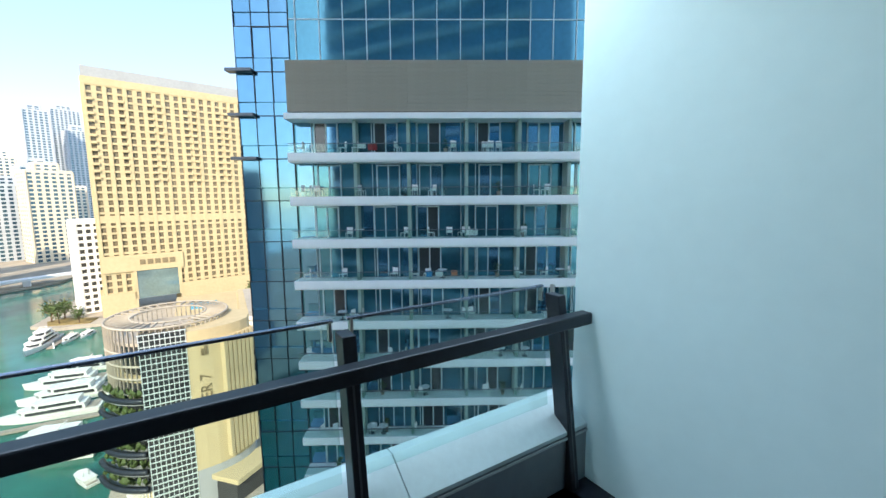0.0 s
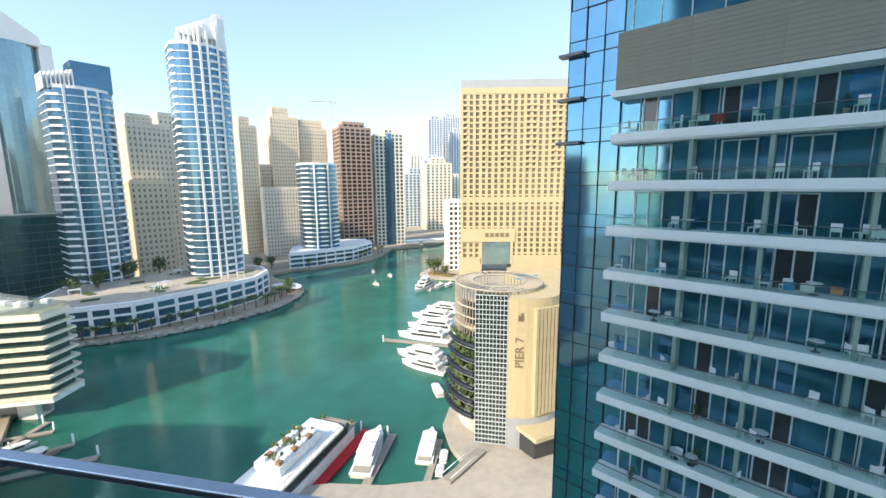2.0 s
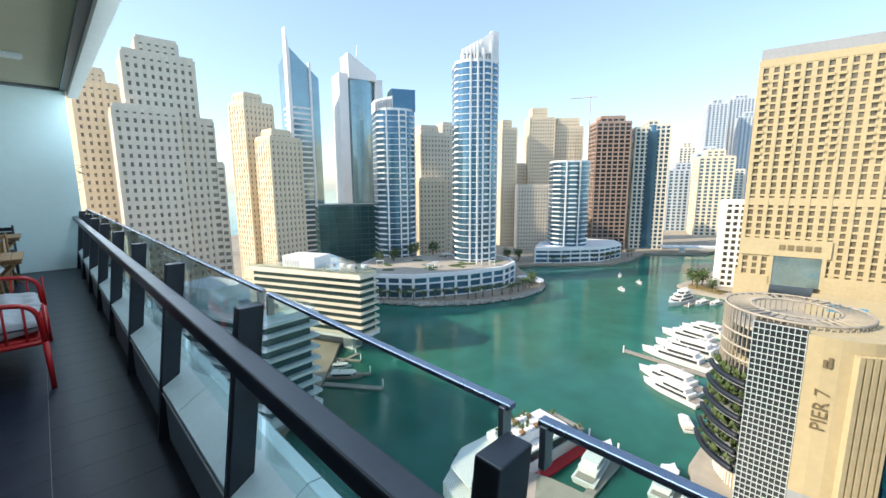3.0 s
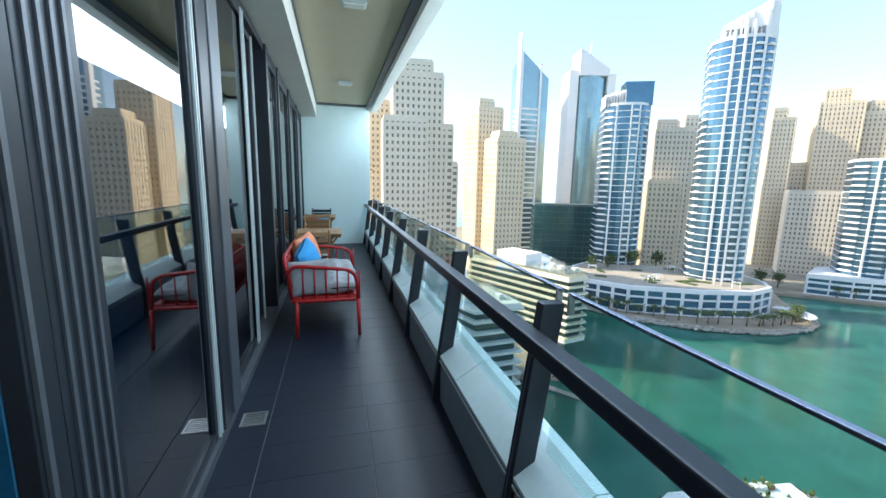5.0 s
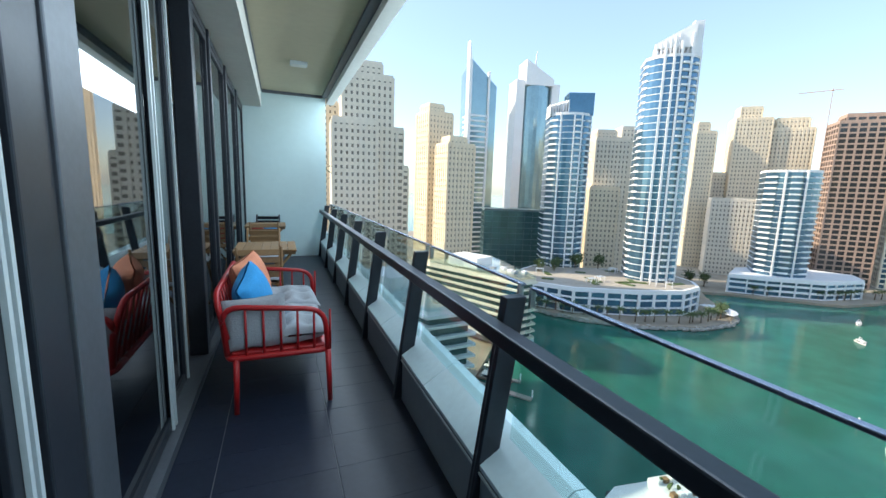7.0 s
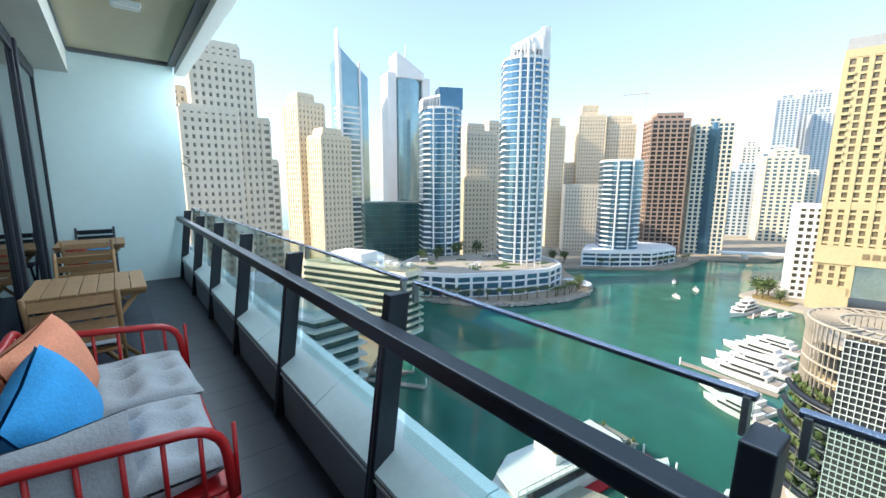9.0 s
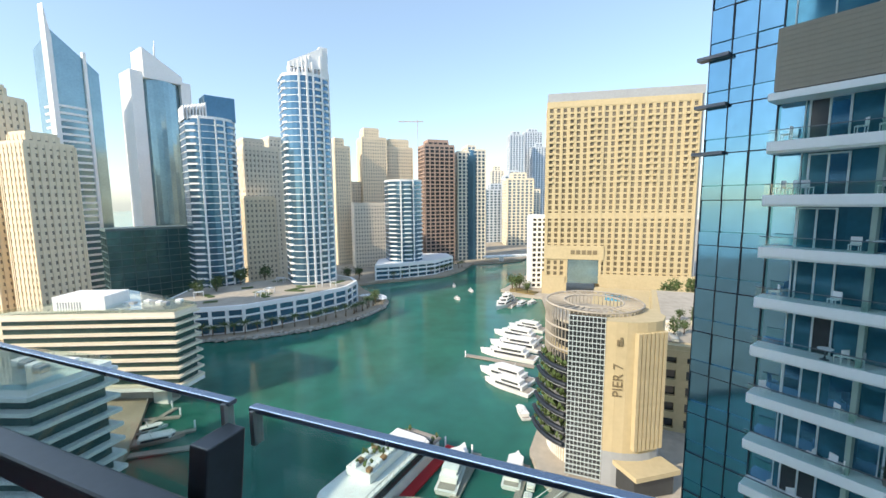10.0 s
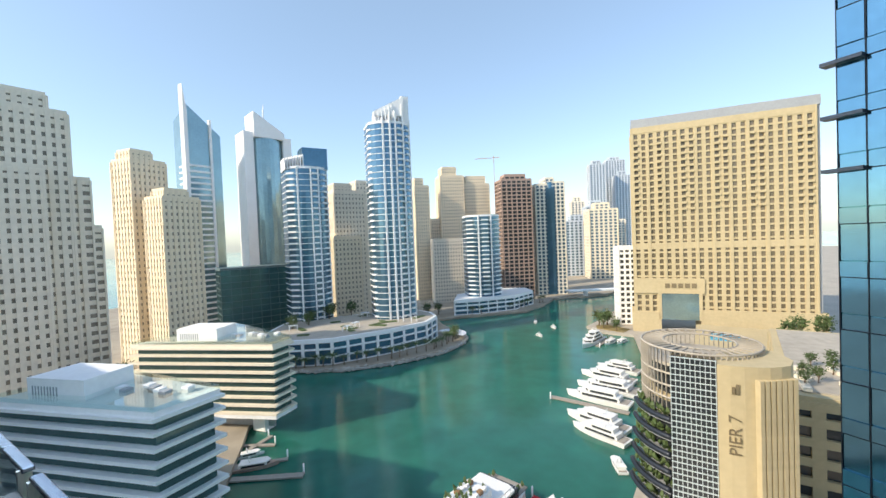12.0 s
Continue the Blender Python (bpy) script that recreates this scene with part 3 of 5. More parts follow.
t = tower("unfinished_tower", "brown concrete tower under construction with bare floors", facing(369.0, 161.0, 18), [(rect(29, 22), None, 54), (rect(20, 14), 54, 59)], M_BROWN, M_WIN, storey=3.6, bay=4.5, slab=0.3, pier=0.25, proud=0.4)
crane = thing("tower_crane", "slim rust-brown tower crane above the unfinished tower", "crane", facing(368.4, 164.8, 0))
part("mast", Geo().box(-13.8, -13.3, -0.25, 0.25, -57.5, 80), M_BROWN, crane)
part("jib", Geo().box(-32, -8, -0.25, 0.25, 78, 78.6), M_BROWN, crane)
t = tower("apartment_tower", "pale tower with dark glass centre stripe", facing(399.0, 137.4, 15), [(rect(12, 22, -8), None, 50), (rect(8, 20), None, 56), (rect(12, 22, 8), None, 52)], M_WARMWHITE, M_BGLASS, storey=3.6, bay=4, slab=0.3, pier=0.35)
part("glass_stripe", Geo().box(-4.2, 4.2, -11.9, 0, -57.5, 47).prism(arc(0, -8, 4.2, 180, 360, 10), 46, 52), M_BGLASS, t, "dark blue glass stripe")
for x, y, w, top, mt in ((581, 158, 34, 18, M_HAZEGREY), (727, 194, 22, 56, M_SAND), (550, 118, 34, 30, M_SAND2), (882, 193, 30, 140, M_HAZEGREY), (986, 177, 40, 160, M_HAZEGREY), (940, 154, 30, 120, M_HAZEGREY), (641, 145, 30, 40, M_HAZEGREY), (701, 136, 40, 20, M_SAND)):
    tower("distant_tower", "hazy distant tower beyond the marina", facing(x, y, 14), [(rect(w, w * 0.8), None, top), (rect(w * 0.5, w * 0.4), top, top + 8)], mt, M_BGLASS, storey=4, bay=6, slab=0.35, pier=0.4)
tower("apartment_block", "slim white block beside the hotel", facing(284.4, 47.6, 12), [(rect(13, 14), None, -9)], M_TWHITE, M_WIN, storey=3.4, bay=3, slab=0.4, pier=0.4)

# the large cream hotel
HL, HR = Vector((262.0, 40.0)), Vector((275.0, -42.0))
mid, dv = (HL + HR) / 2, HR - HL
HM = pose(mid.x, mid.y, 0, 0, 0, math.degrees(math.atan2(dv.y, dv.x)))
hw = dv.length / 2
t = tower("hotel", "large cream hotel slab with a grid of tall windows", HM, [([(-hw, 0), (hw, 0), (hw, 22), (-hw, 22)], -46, 61)], M_CREAM, M_HOTELWIN, storey=3.4, bay=3.95, slab=0.3, pier=0.5, proud=0.7, roof=False)
part("parapet", Geo().box(-hw - 0.4, hw + 2.5, -0.3, 21, 61.1, 66), M_TGREY, t, "grey roof parapet")
part("cornice", Geo().box(-hw - 0.5, hw + 0.5, -0.9, 0.6, 57.6, 61.05), M_CREAM, t)
part("band", Geo().box(-hw, hw, -0.78, 0.4, -9.6, -6.0), M_CREAM, t)
part("side_wall", Geo().box(hw + 0.75, hw + 2.4, 0.5, 21, -57.5, 61), M_TGREY, t, "grey end wall")
pil = Geo().box(-0.75, 0.75, -1.05, 0.2, -46, 58).mesh("pilaster", M_CREAM)
balc = Geo().box(-1.25, 1.25, -1.5, -0.6, -0.5, 0.75).mesh("balcony", M_CREAM)
step = 2 * hw / 21
for j in range(0, 22, 2):
    part("pilaster", pil, None, t, m=pose(-hw + j * step, 0, 0))
for j in (0, 3, 6, 7, 10, 11, 14, 15, 19, 20):
    for k in range(17, 29):
        part("balcony", balc, None, t, m=pose(-hw + (j + 0.5) * step, 0, -46 + k * 107 / 31))
part("podium", Geo().box(-hw - 2, -28.6, -1.6, 20, -57.5, -46), M_CREAM, t)
part("podium", Geo().box(-9, hw + 4, -1.6, 20, -57.5, -44), M_CREAM, t)
part("lintel", Geo().box(-hw - 1, -7, -1.6, 4, -35, -26.5), M_CREAM, t)
part("portal_glass", Geo().box(-28.4, -9.2, -1.1, 1, -50, -35.1), M_AGLASS, t, "glazed portal")
for x in (-28.6, -8.6):
    part("portal_pier", Geo().box(x - 1.2, x + 0.4, -1.6, 2, -50, -35.05), M_CREAM, t)

# podium crescent under the blue towers
def ring_path(a, b, n, bulge):
    """Points from a to b, bowed to the left of the way by bulge."""
    a, b = Vector(a), Vector(b)
    d = b - a
    nrm = Vector((d.y, -d.x)).normalized()
    return [tuple(a + d * (i / n) + nrm * bulge * math.sin(math.pi * i / n)) for i in range(n + 1)]


POD = [(117, 180), (134, 158), (162, 144), (185, 138), (201, 142), (210, 152), (214, 168), (190, 190), (150, 215), (125, 200)]
tower("podium", "white framed crescent podium with blue glass bays", pose(0, 0, 0), [(POD, None, -46)], M_TWHITE, M_BGLASS, storey=3.8, bay=7, slab=0.22, pier=0.2, proud=0.6)
def terrace(pl, z):
    """Paved roof terrace with lawn beds and white pergolas."""
    tg_ = thing("roof_terrace", "paved podium roof with lawns and white pergolas", "terrace")
    part("paving", Geo().prism(grow(pl, -1.5), z, z + 0.2), M_PAVE, tg_)
    cx, cy = sum(p[0] for p in pl) / len(pl), sum(p[1] for p in pl) / len(pl)
    for i in range(14):
        p = pl[i % len(pl)]
        k = random.uniform(0.25, 0.8)
        x, y, a_ = cx + (p[0] - cx) * k, cy + (p[1] - cy) * k, random.uniform(0, 180)
        part("lawn", Geo().cham(-random.uniform(2, 5), random.uniform(2, 5), -1.5, 1.5, 0.2, 0.6, 0.1), M_LEAF, tg_, m=pose(x, y, z, 0, 0, a_))
    for i in range(9):
        p = pl[(i * 2 + 1) % len(pl)]
        k = random.uniform(0.3, 0.82)
        x, y = cx + (p[0] - cx) * k, cy + (p[1] - cy) * k
        g = Geo()
        for a_, b_ in ((-2, -1.5), (2, -1.5), (2, 1.5), (-2, 1.5)):
            g.box(a_ - 0.12, a_ + 0.12, b_ - 0.12, b_ + 0.12, 0.2, 2.8)
        for j in range(6):
            g.box(-2.3, 2.3, -1.5 + j * 0.6, -1.35 + j * 0.6, 2.8, 3.0)
        part("pergola", g, M_TWHITE, tg_, m=pose(x, y, z, 0, 0, i * 37))
    return tg_


terrace(POD, -44.9)
POD2 = [(262, 166), (275, 152), (300, 134), (330, 130), (345, 142), (335, 170), (290, 180)]
tower("podium", "white banded podium at the water's edge", pose(0, 0, 0), [(POD2, None, -47)], M_TWHITE, M_BGLASS, storey=3.5, bay=8, slab=0.35, pier=0.08, proud=0.8)

# low waterfront blocks with banded balconies, on splayed pillars over the quay
LB = dict(storey=2.75, bay=9.0, slab=0.24, pier=0.0, proud=0.6, slab_proud=1.5)
for lab, pl, top, foot, wall in (("low cream apartment block with banded balconies over the water", [(57, 164), (77, 120), (84, 121.5), (88, 160)], -30.5, (79, 128), M_WARMWHITE),
                                 ("low white apartment block with banded balconies and roof plant", [(19, 126), (32.6, 89), (43.4, 90), (38, 124)], -28.5, (37, 98), M_TWHITE)):
    t = tower("waterfront_block", lab, pose(0, 0, 0), [(pl, -51.5, top)], wall, M_LOWGLASS, **LB)
    part("underside", Geo().prism(grow(pl, 1.4), -53.0, -51.6), M_TWHITE, t)
    part("storey_below", Geo().prism(grow(pl, -4.0), -57.6, -53.0), M_TGREY, t)
    part("pillar", Geo().prism([(foot[0] - 2, foot[1] - 2), (foot[0] + 2.5, foot[1] - 1), (foot[0] + 1, foot[1] + 4), (foot[0] - 3, foot[1] + 3)], -59.5, -52.9), M_TWHITE, t)
    cx, cy = sum(p[0] for p in pl) / 4, sum(p[1] for p in pl) / 4
    k = Vector((pl[0][0] - pl[1][0], pl[0][1] - pl[1][1])).normalized()
    turn = math.degrees(math.atan2(k.y, k.x))
    part("roof_house", Geo().box(2, 17, -5, 5, 0, 4.2), M_TWHITE, t, m=pose(cx, cy, top + 0.9, 0, 0, turn))
    for i in range(9):
        part("louvre", Geo().box(9 + i * 0.8, 9.3 + i * 0.8, 5.0, 5.08, 0.8, 2.6), M_TGREY, t, m=pose(cx, cy, top + 0.9, 0, 0, turn))
    for i in range(7):
        part("roof_unit", Geo().cham(-16 + i * 2.4, -14.4 + i * 2.4, -3 + (i * 7 % 4), -1.2 + (i * 7 % 4), 0, 1.3, 0.05), M_TGREY if i % 2 else M_TWHITE, t, m=pose(cx, cy, top + 1.0, 0, 0, turn))
    par_ = Geo().prism(grow(pl, 0.9), top + 1.1, top + 2.0)
    part("parapet_glass", par_, M_GLASS, t, "glass roof parapet").visible_shadow = False

# round restaurant tower at the quay
RT = pose(98.5, 6.5, 0)
t = thing("restaurant_tower", "round cream tower with glazed grid face and planted terraces", "tower", RT)
part("drum", Geo().prism(arc(0, 0, 9.6, 0, 354, 48), -57.5, -31), M_CREAM, t)
part("core", Geo().prism(arc(0, 0, 8.6, 0, 354, 40), -31, -25), M_WIN, t)
for z in (-34, -31, -28.6, -26.2, -21.6):
    part("ring", Geo().tube([(10.6 * math.cos(radians(i * 10)), 10.6 * math.sin(radians(i * 10)), z) for i in range(36)], 0.22, 6, True), M_PAVE, t)
part("ring", Geo().tube([(6.5 * math.cos(radians(i * 10)), 6.5 * math.sin(radians(i * 10)), -21.6) for i in range(36)], 0.2, 6, True), M_PAVE, t)
finm = Geo().box(10.45, 10.75, -0.06, 0.06, -35, -21.5).mesh("fin", M_PAVE)
ribm = Geo().box(6.4, 10.6, -0.08, 0.08, -21.75, -21.45).mesh("roof_rib", M_PAVE)
for i in range(72):
    part("fin", finm, None, t, m=pose(0, 0, 0, 0, 0, i * 5))
    if i % 2:
        part("roof_rib", ribm, None, t, m=pose(0, 0, 0, 0, 0, i * 5))
part("roof", Geo().prism(arc(0, 0, 9.4, 0, 354, 40), -25.2, -24.6), M_PAVE, t)
lowfin = Geo().box(9.6, 9.95, -0.09, 0.09, -57.3, -52.5).mesh("fin", M_TWHITE)
for i in range(26):
    part("fin", lowfin, None, t, m=pose(0, 0, 0, 0, 0, 95 + i * 4))
# glazed grid face
part("grid_glass", Geo().box(-12.4, -7, -2.7, 4.3, -57.2, -22.2), M_WIN, t, "dark glazing")
bar = Geo().box(-12.75, -12.4, -0.05, 0.05, -57.2, -21.9).mesh("mullion", M_LIGHT)
for i in range(10):
    part("mullion", bar, None, t, m=pose(0, -2.7 + i * 7.0 / 9, 0))
bar = Geo().box(-12.7, -12.4, -2.83, 4.43, -0.05, 0.05).mesh("transom", M_LIGHT)
for i in range(33):
    part("transom", bar, None, t, m=pose(0, 0, -57 + i * 1.095))
# tall curved cream wall with upright ribs
CW = [(-12.9, -2.85), (-12.85, -4.8), (-12.55, -6.8), (-12.0, -8.6), (-11.2, -10.4), (-10.1, -12.0), (-8.6, -13.4), (-5.0, -14.2), (0.0, -12.5), (2.0, -8), (-6, -2.85)]
part("curved_wall", Geo().prism(CW, -50, -22.4), M_CREAM, t)
part("curved_wall", Geo().prism(CW, -57.5, -50.0), M_TGREY, t)
for i in range(7):
    a_, b_ = (Vector(CW[3]), Vector(CW[6]))
    p = a_ + (b_ - a_) * (i / 6)
    part("rib", Geo().box(-0.35, 0.35, -0.6, 0.5, -49, -24.5), M_CREAM, t, m=pose(p.x - 0.35, p.y - 0.2, 0, 0, 0, -55))
part("canopy", Geo().prism([(-12.9, -5), (-8, -14.4), (-11.5, -17.5), (-17.6, -9.2)], -52.6, -51.6), M_CREAM, t)
part("storefront", Geo().prism([(-12.4, -5.5), (-8, -13.6), (-11, -16.4), (-15.8, -9)], -57.4, -52.6), M_WIN, t)
# planted terraces
leafm = Geo().add([(0, 0, 0), (0.3, 0.1, 0.35), (0, 0.25, 0.6), (-0.3, 0.1, 0.35), (0.05, -0.3, 0.4), (0.15, 0.1, 0.75)], ((0, 1, 2), (0, 2, 3), (0, 4, 1), (1, 4, 5), (4, 3, 5), (3, 2, 5), (2, 1, 5), (0, 3, 4))).mesh("plant", M_LEAF)
for i in range(6):
    z = -51.5 + i * 3.3
    rr = 13.2 - 0.25 * i
    te_ = part("terrace", Geo().prism(arc(0, 0, rr, 104, 158, 14) + [(-5, 0)], z - 0.35, z), M_TGREY, t)
    pth = [(rr * math.cos(radians(104 + 54 * j / 24)), rr * math.sin(radians(104 + 54 * j / 24)), z + 0.45) for j in range(25)]
    part("planter", Geo().tube(pth, 0.55, 6), M_DARK, te_)
    for j in range(30):
        an, ra = radians(random.uniform(106, 156)), random.uniform(10.4, rr - 0.4)
        part("plant", leafm, None, te_, m=pose(ra * math.cos(an), ra * math.sin(an), z + (0.9 if ra > rr - 1.2 else 0.0), 0, 0, random.uniform(0, 360)) @ Matrix.Diagonal((1.6, 1.6, random.uniform(1.4, 2.6), 1)))
    part("back_wall", Geo().prism(arc(0, 0, 9.75, 104, 158, 12) + [(-5, 0)], z, z + 2.9), M_WIN, t)
cu = bpy.data.curves.new("sign", "FONT")
cu.body, cu.size, cu.extrude, cu.align_x, cu.align_y = "PIER 7", 2.7, 0.06, "CENTER", "CENTER"
sg = new("sign", cu)
sg.data.materials.append(M_SIGN)
tagged(sg, "raised upright letters on the cream curved wall", "sign")
nx, ny = -0.99, -0.11
sg.matrix_world = Matrix(((0, -0.11, nx, 98.5 - 12.78), (0, 0.99, ny, 6.5 - 5.4), (1, 0, 0, -34.5), (0, 0, 0, 1))) @ Matrix.Translation((0, 0, 0.12))
lg = thing("sign_emblem", "small dark emblem above the upright letters", "sign", sg.matrix_world @ pose(8.1, 0, 0))
part("bar", Geo().box(-0.9, 0.9, -0.6, -0.1, 0, 0.08), M_SIGN, lg)
part("bar", Geo().box(-0.9, 0.4, 0.05, 0.5, 0, 0.08), M_SIGN, lg)
# name letters on hotel lintel and round tower, drawn as plain bars
hs = thing("hotel_sign", "dark bars of a name sign on the cream hotel lintel", "sign", HM @ pose(-18.5, -1.62, -30.5))
for i in range(5):
    part("letter_bar", Geo().box(-8 + i * 3.3, -5.6 + i * 3.3, -0.3, 0.0, -1.3, 1.3), M_SIGN, hs)

# arcaded cream building behind the round tower
t = tower("arcade_building", "cream waterfront building with large square openings", pose(0, 0, 0), [([(114, -9), (114, -46), (182, -46), (182, -14)], None, -36)], M_CREAM, M_WIN, storey=4.6, bay=5.0, slab=0.42, pier=0.46, proud=1.0)
part("roof_paving", Geo().prism([(116, -11), (116, -44), (180, -44), (180, -15)], -34.9, -34.6), M_PAVE, t)
for i in range(9):
    part("planter", Geo().cham(-2.6, 2.6, -0.8, 0.8, 0, 0.9, 0.1), M_WARMWHITE, t, m=pose(118 + (i % 3) * 7, -13 - (i // 3) * 8, -34.6, 0, 0, i * 40))
part("pool_deck", Geo().box(200, 255, -60, 10, -57.4, -50), M_CREAM, t)
part("pool", Geo().box(222, 236, -8, 4, -50.1, -49.9), mat("pool_water", (0.05, 0.4, 0.6), 0.1), t, "bright blue pool")

solid("lawn", Geo().prism([(253, 46), (262, 44), (270, 58), (266, 64), (258, 62)], -57.5, -57.1), M_DRYGRASS, "dry brown-green grass on the small headland", "lawn")
# bridge at the far end
br = thing("road_bridge", "low pale concrete bridge across the far end of the marina", "bridge")
part("deck", Geo().prism([(378, 112), (384, 118), (424, 62), (418, 58)], -53.5, -52), M_TWHITE, br)
for k in (0.25, 0.75):
    part("bridge_pier", Geo().box(380 + 40 * k - 1, 380 + 40 * k + 1, 114 - 54 * k - 2, 114 - 54 * k + 2, -60, -53.5), M_TWHITE, br)

# opposite tower with white balconies
OPP = pose(26.7, -14.3, 0, 0, 0, 59)
t = thing("balcony_tower", "glass tower with long white balconies opposite", "tower", OPP)
part("core", Geo().box(-17.6, 15.1, -26, -1.66, -58, 90), M_DGLASS, t)
part("upper_glass", Geo().box(-17.6, 10.9, -1.655, -1.5, 11.9, 90), M_DGLASS, t, "dark blue glass above the band")
part("side_glass", Geo().box(-21, -17.62, -26, -1.2, -58, 90), M_TGLASS, t, "blue glass return")
mul_ = Geo().box(-0.035, 0.035, 0, 0.09, 11.9, 90).mesh("mullion", M_LIGHT)
for i in range(16):
    part("mullion", mul_, None, t, m=pose(-16.6 + i * 1.8, -1.5, 0))
for k in range(1, 9):
    part("transom", Geo().box(-17.6, 10.9, -1.5, -1.45, 11.9 + 3.3 * k - 0.04, 11.9 + 3.3 * k + 0.04), M_LIGHT, t)
# the louvred band: boards in courses
louv = Geo().box(-2.25, 2.25, -2, -0.1, 0, 0.274).mesh("board", M_PANEL)
for i in range(6):
    for k in range(13):
        part("board", louv, None, t, m=pose(-13.9 + i * 4.506, 0, 8.12 + k * 0.284))
# glass corner: panes between slim bars
PANES = [(11.0, 12.35), (12.4, 13.75), (13.8, 15.1)]
for a_, b_ in PANES:
    for hgt in (1.0, 2.25):
        pm = Geo().box(a_ + 0.03, b_ - 0.03, -1.66, -1.56, 0.03, hgt - 0.03).mesh("pane", M_TGLASS)
        for k in range(-18, 15):
            z = 1.5 + 3.3 * k + (0 if hgt < 2 else 1.03)
            part("pane", pm, None, t, m=pose(0, 0, z, random.uniform(-0.25, 0.25), 0, random.uniform(-0.25, 0.25)))
part("corner_glass", Geo().box(15.1, 15.16, -26, -1.6, -58, 90), M_TGLASS, t)
for x in (10.98, 12.375, 13.775, 15.1):
    part("mullion", Geo().box(x - 0.025, x + 0.025, -1.6, -1.5, -58, 90), M_DARK, t)
for k in range(-18, 15):
    part("transom", Geo().box(11, 15.12, -1.6, -1.51, 1.47 + 3.3 * k, 1.53 + 3.3 * k), M_DARK, t)
for k in range(1, 4):
    part("fin", Geo().box(13.75, 15.7, -1.7, -0.9, 1.4 + 3.3 * k, 1.62 + 3.3 * k), M_GREY, t, "grey sunshade fin")
# balconies
frame_m = Geo()
for x in (-0.9, 0.0, 0.9):
    frame_m.box(x - 0.05, x + 0.05, -1.62, -1.5, 0, 2.45)
frame_m.box(-0.95, 0.95, -1.61, -1.51, 2.4, 2.5)
frame_m = frame_m.mesh("door_frame", M_LIGHT)
leaf = [Geo().box(-0.42, 0.42, -1.64, -1.6, 0.02, 2.4).mesh("door_leaf", mm) for mm in (M_DGLASS, M_TGLASS, M_WIN)]
gwin = [Geo().box(-0.6, 0.6, -1.65, -1.6, 0.02, 2.68).mesh("window_pane", mm) for mm in (M_DGLASS, M_TGLASS)]
partn = Geo().box(-0.12, 0.12, -1.6, -0.35, 0, 2.7).mesh("partition", M_PARTITION)
soff = Geo().box(-16.4, 11, -1.6, -0.12, -0.42, -0.301).mesh("soffit", M_TWHITE)
slabm = Geo().cham(-16.4, 11, -1.6, 0, -0.3, 0.3, 0.02).mesh("slab", M_SLABWHITE)
bal = Geo().box(-16.35, 10.95, -0.09, -0.07, 0.3, 0.95).mesh("balustrade", M_GLASS)
hrl = Geo().box(-16.37, 10.97, -0.11, -0.05, 0.95, 1.0).mesh("handrail", M_GREY)
mullm = Geo().box(-0.03, 0.03, -1.64, -1.54, 0, 2.7).mesh("mullion", M_LIGHT)
DOORS = (8.3, 3.6, 0.2, -4.6, -8.6, -12.4, -15.2)
for k in range(-17, 3):
    z = 1.5 + 3.3 * k
    if k == 2:
        part("canopy", Geo().cham(-16.6, 11.1, -1.6, 0.15, z - 0.55, z - 0.1, 0.03), M_SLABWHITE, t)
        continue
    sl_ = part("slab", slabm, None, t, m=pose(0, 0, z))
    part("soffit", soff, None, sl_)
    bl_ = part("balustrade", bal, None, t, "clear glass balustrade", m=pose(0, 0, z))
    bl_.visible_shadow = False
    part("handrail", hrl, None, bl_)
    for x in (6.0, 1.9, -2.6, -6.7, -10.6, -14.2):
        part("partition", partn, None, t, m=pose(x, 0, z + 0.3))
    shift = 0.15 * (k % 3)
    for x in DOORS:
        df_ = part("door_frame", frame_m, None, t, m=pose(x + shift, 0, z + 0.3))
        for dx in (-0.45, 0.45):
            part("door_leaf", leaf[random.choice((0, 0, 0, 1, 2))], None, df_, m=pose(dx, 0, 0))
    for i in range(24):
        x = -16.95 + i * 1.18
        if min(abs(x - shift - d) for d in DOORS) > 1.25:
            part("mullion", mullm, None, t, m=pose(x - 0.61, 0, z + 0.3))
            part("window_pane", gwin[1 if (x > 9 or x < -11.5 or random.random() < 0.25) else 0], None, t, m=pose(x, 0, z + 0.3))


def patio_chair(label, m, material):
    c = thing("patio_chair", label, "chair", m, "chairs on the opposite balconies")
    part("seat", Geo().cham(-0.24, 0.24, -0.24, 0.24, 0.4, 0.45, 0.01), material, c)
    part("backrest", Geo().cham(-0.24, 0.24, 0.2, 0.25, 0.45, 0.88, 0.01), material, c)
    lg = Geo().box(-0.02, 0.02, -0.02, 0.02, 0, 0.4).mesh("leg", material)
    for x in (-0.21, 0.21):
        for y in (-0.21, 0.21):
            part("leg", lg, None, c, m=pose(x, y, 0))
    return c


seat_one = None
for k in range(-9, 2):
    for j in range(9):
        u = random.uniform(-15.8, 10.3)
        m = OPP @ pose(u, random.uniform(-0.75, -0.45), 1.8 + 3.3 * k, 0, 0, random.uniform(0, 360))
        if seat_one is None:
            seat_one = patio_chair("small white patio chair on a balcony opposite", m, M_TWHITE)
        else:
            copy_thing(seat_one, m)
def patio_table(m):
    c = thing("patio_table", "small pale round table on a balcony opposite", "table", m, "tables on the opposite balconies")
    part("tabletop", Geo().prism(arc(0, 0, 0.38, 0, 345, 23), 0.68, 0.72), M_LIGHT, c)
    part("pedestal", Geo().tube([(0, 0, 0.02), (0, 0, 0.68)], [0.05, 0.03], 8), M_GREY, c)
    part("base", Geo().prism(arc(0, 0, 0.24, 0, 345, 15), 0.0, 0.03), M_GREY, c)
    return c


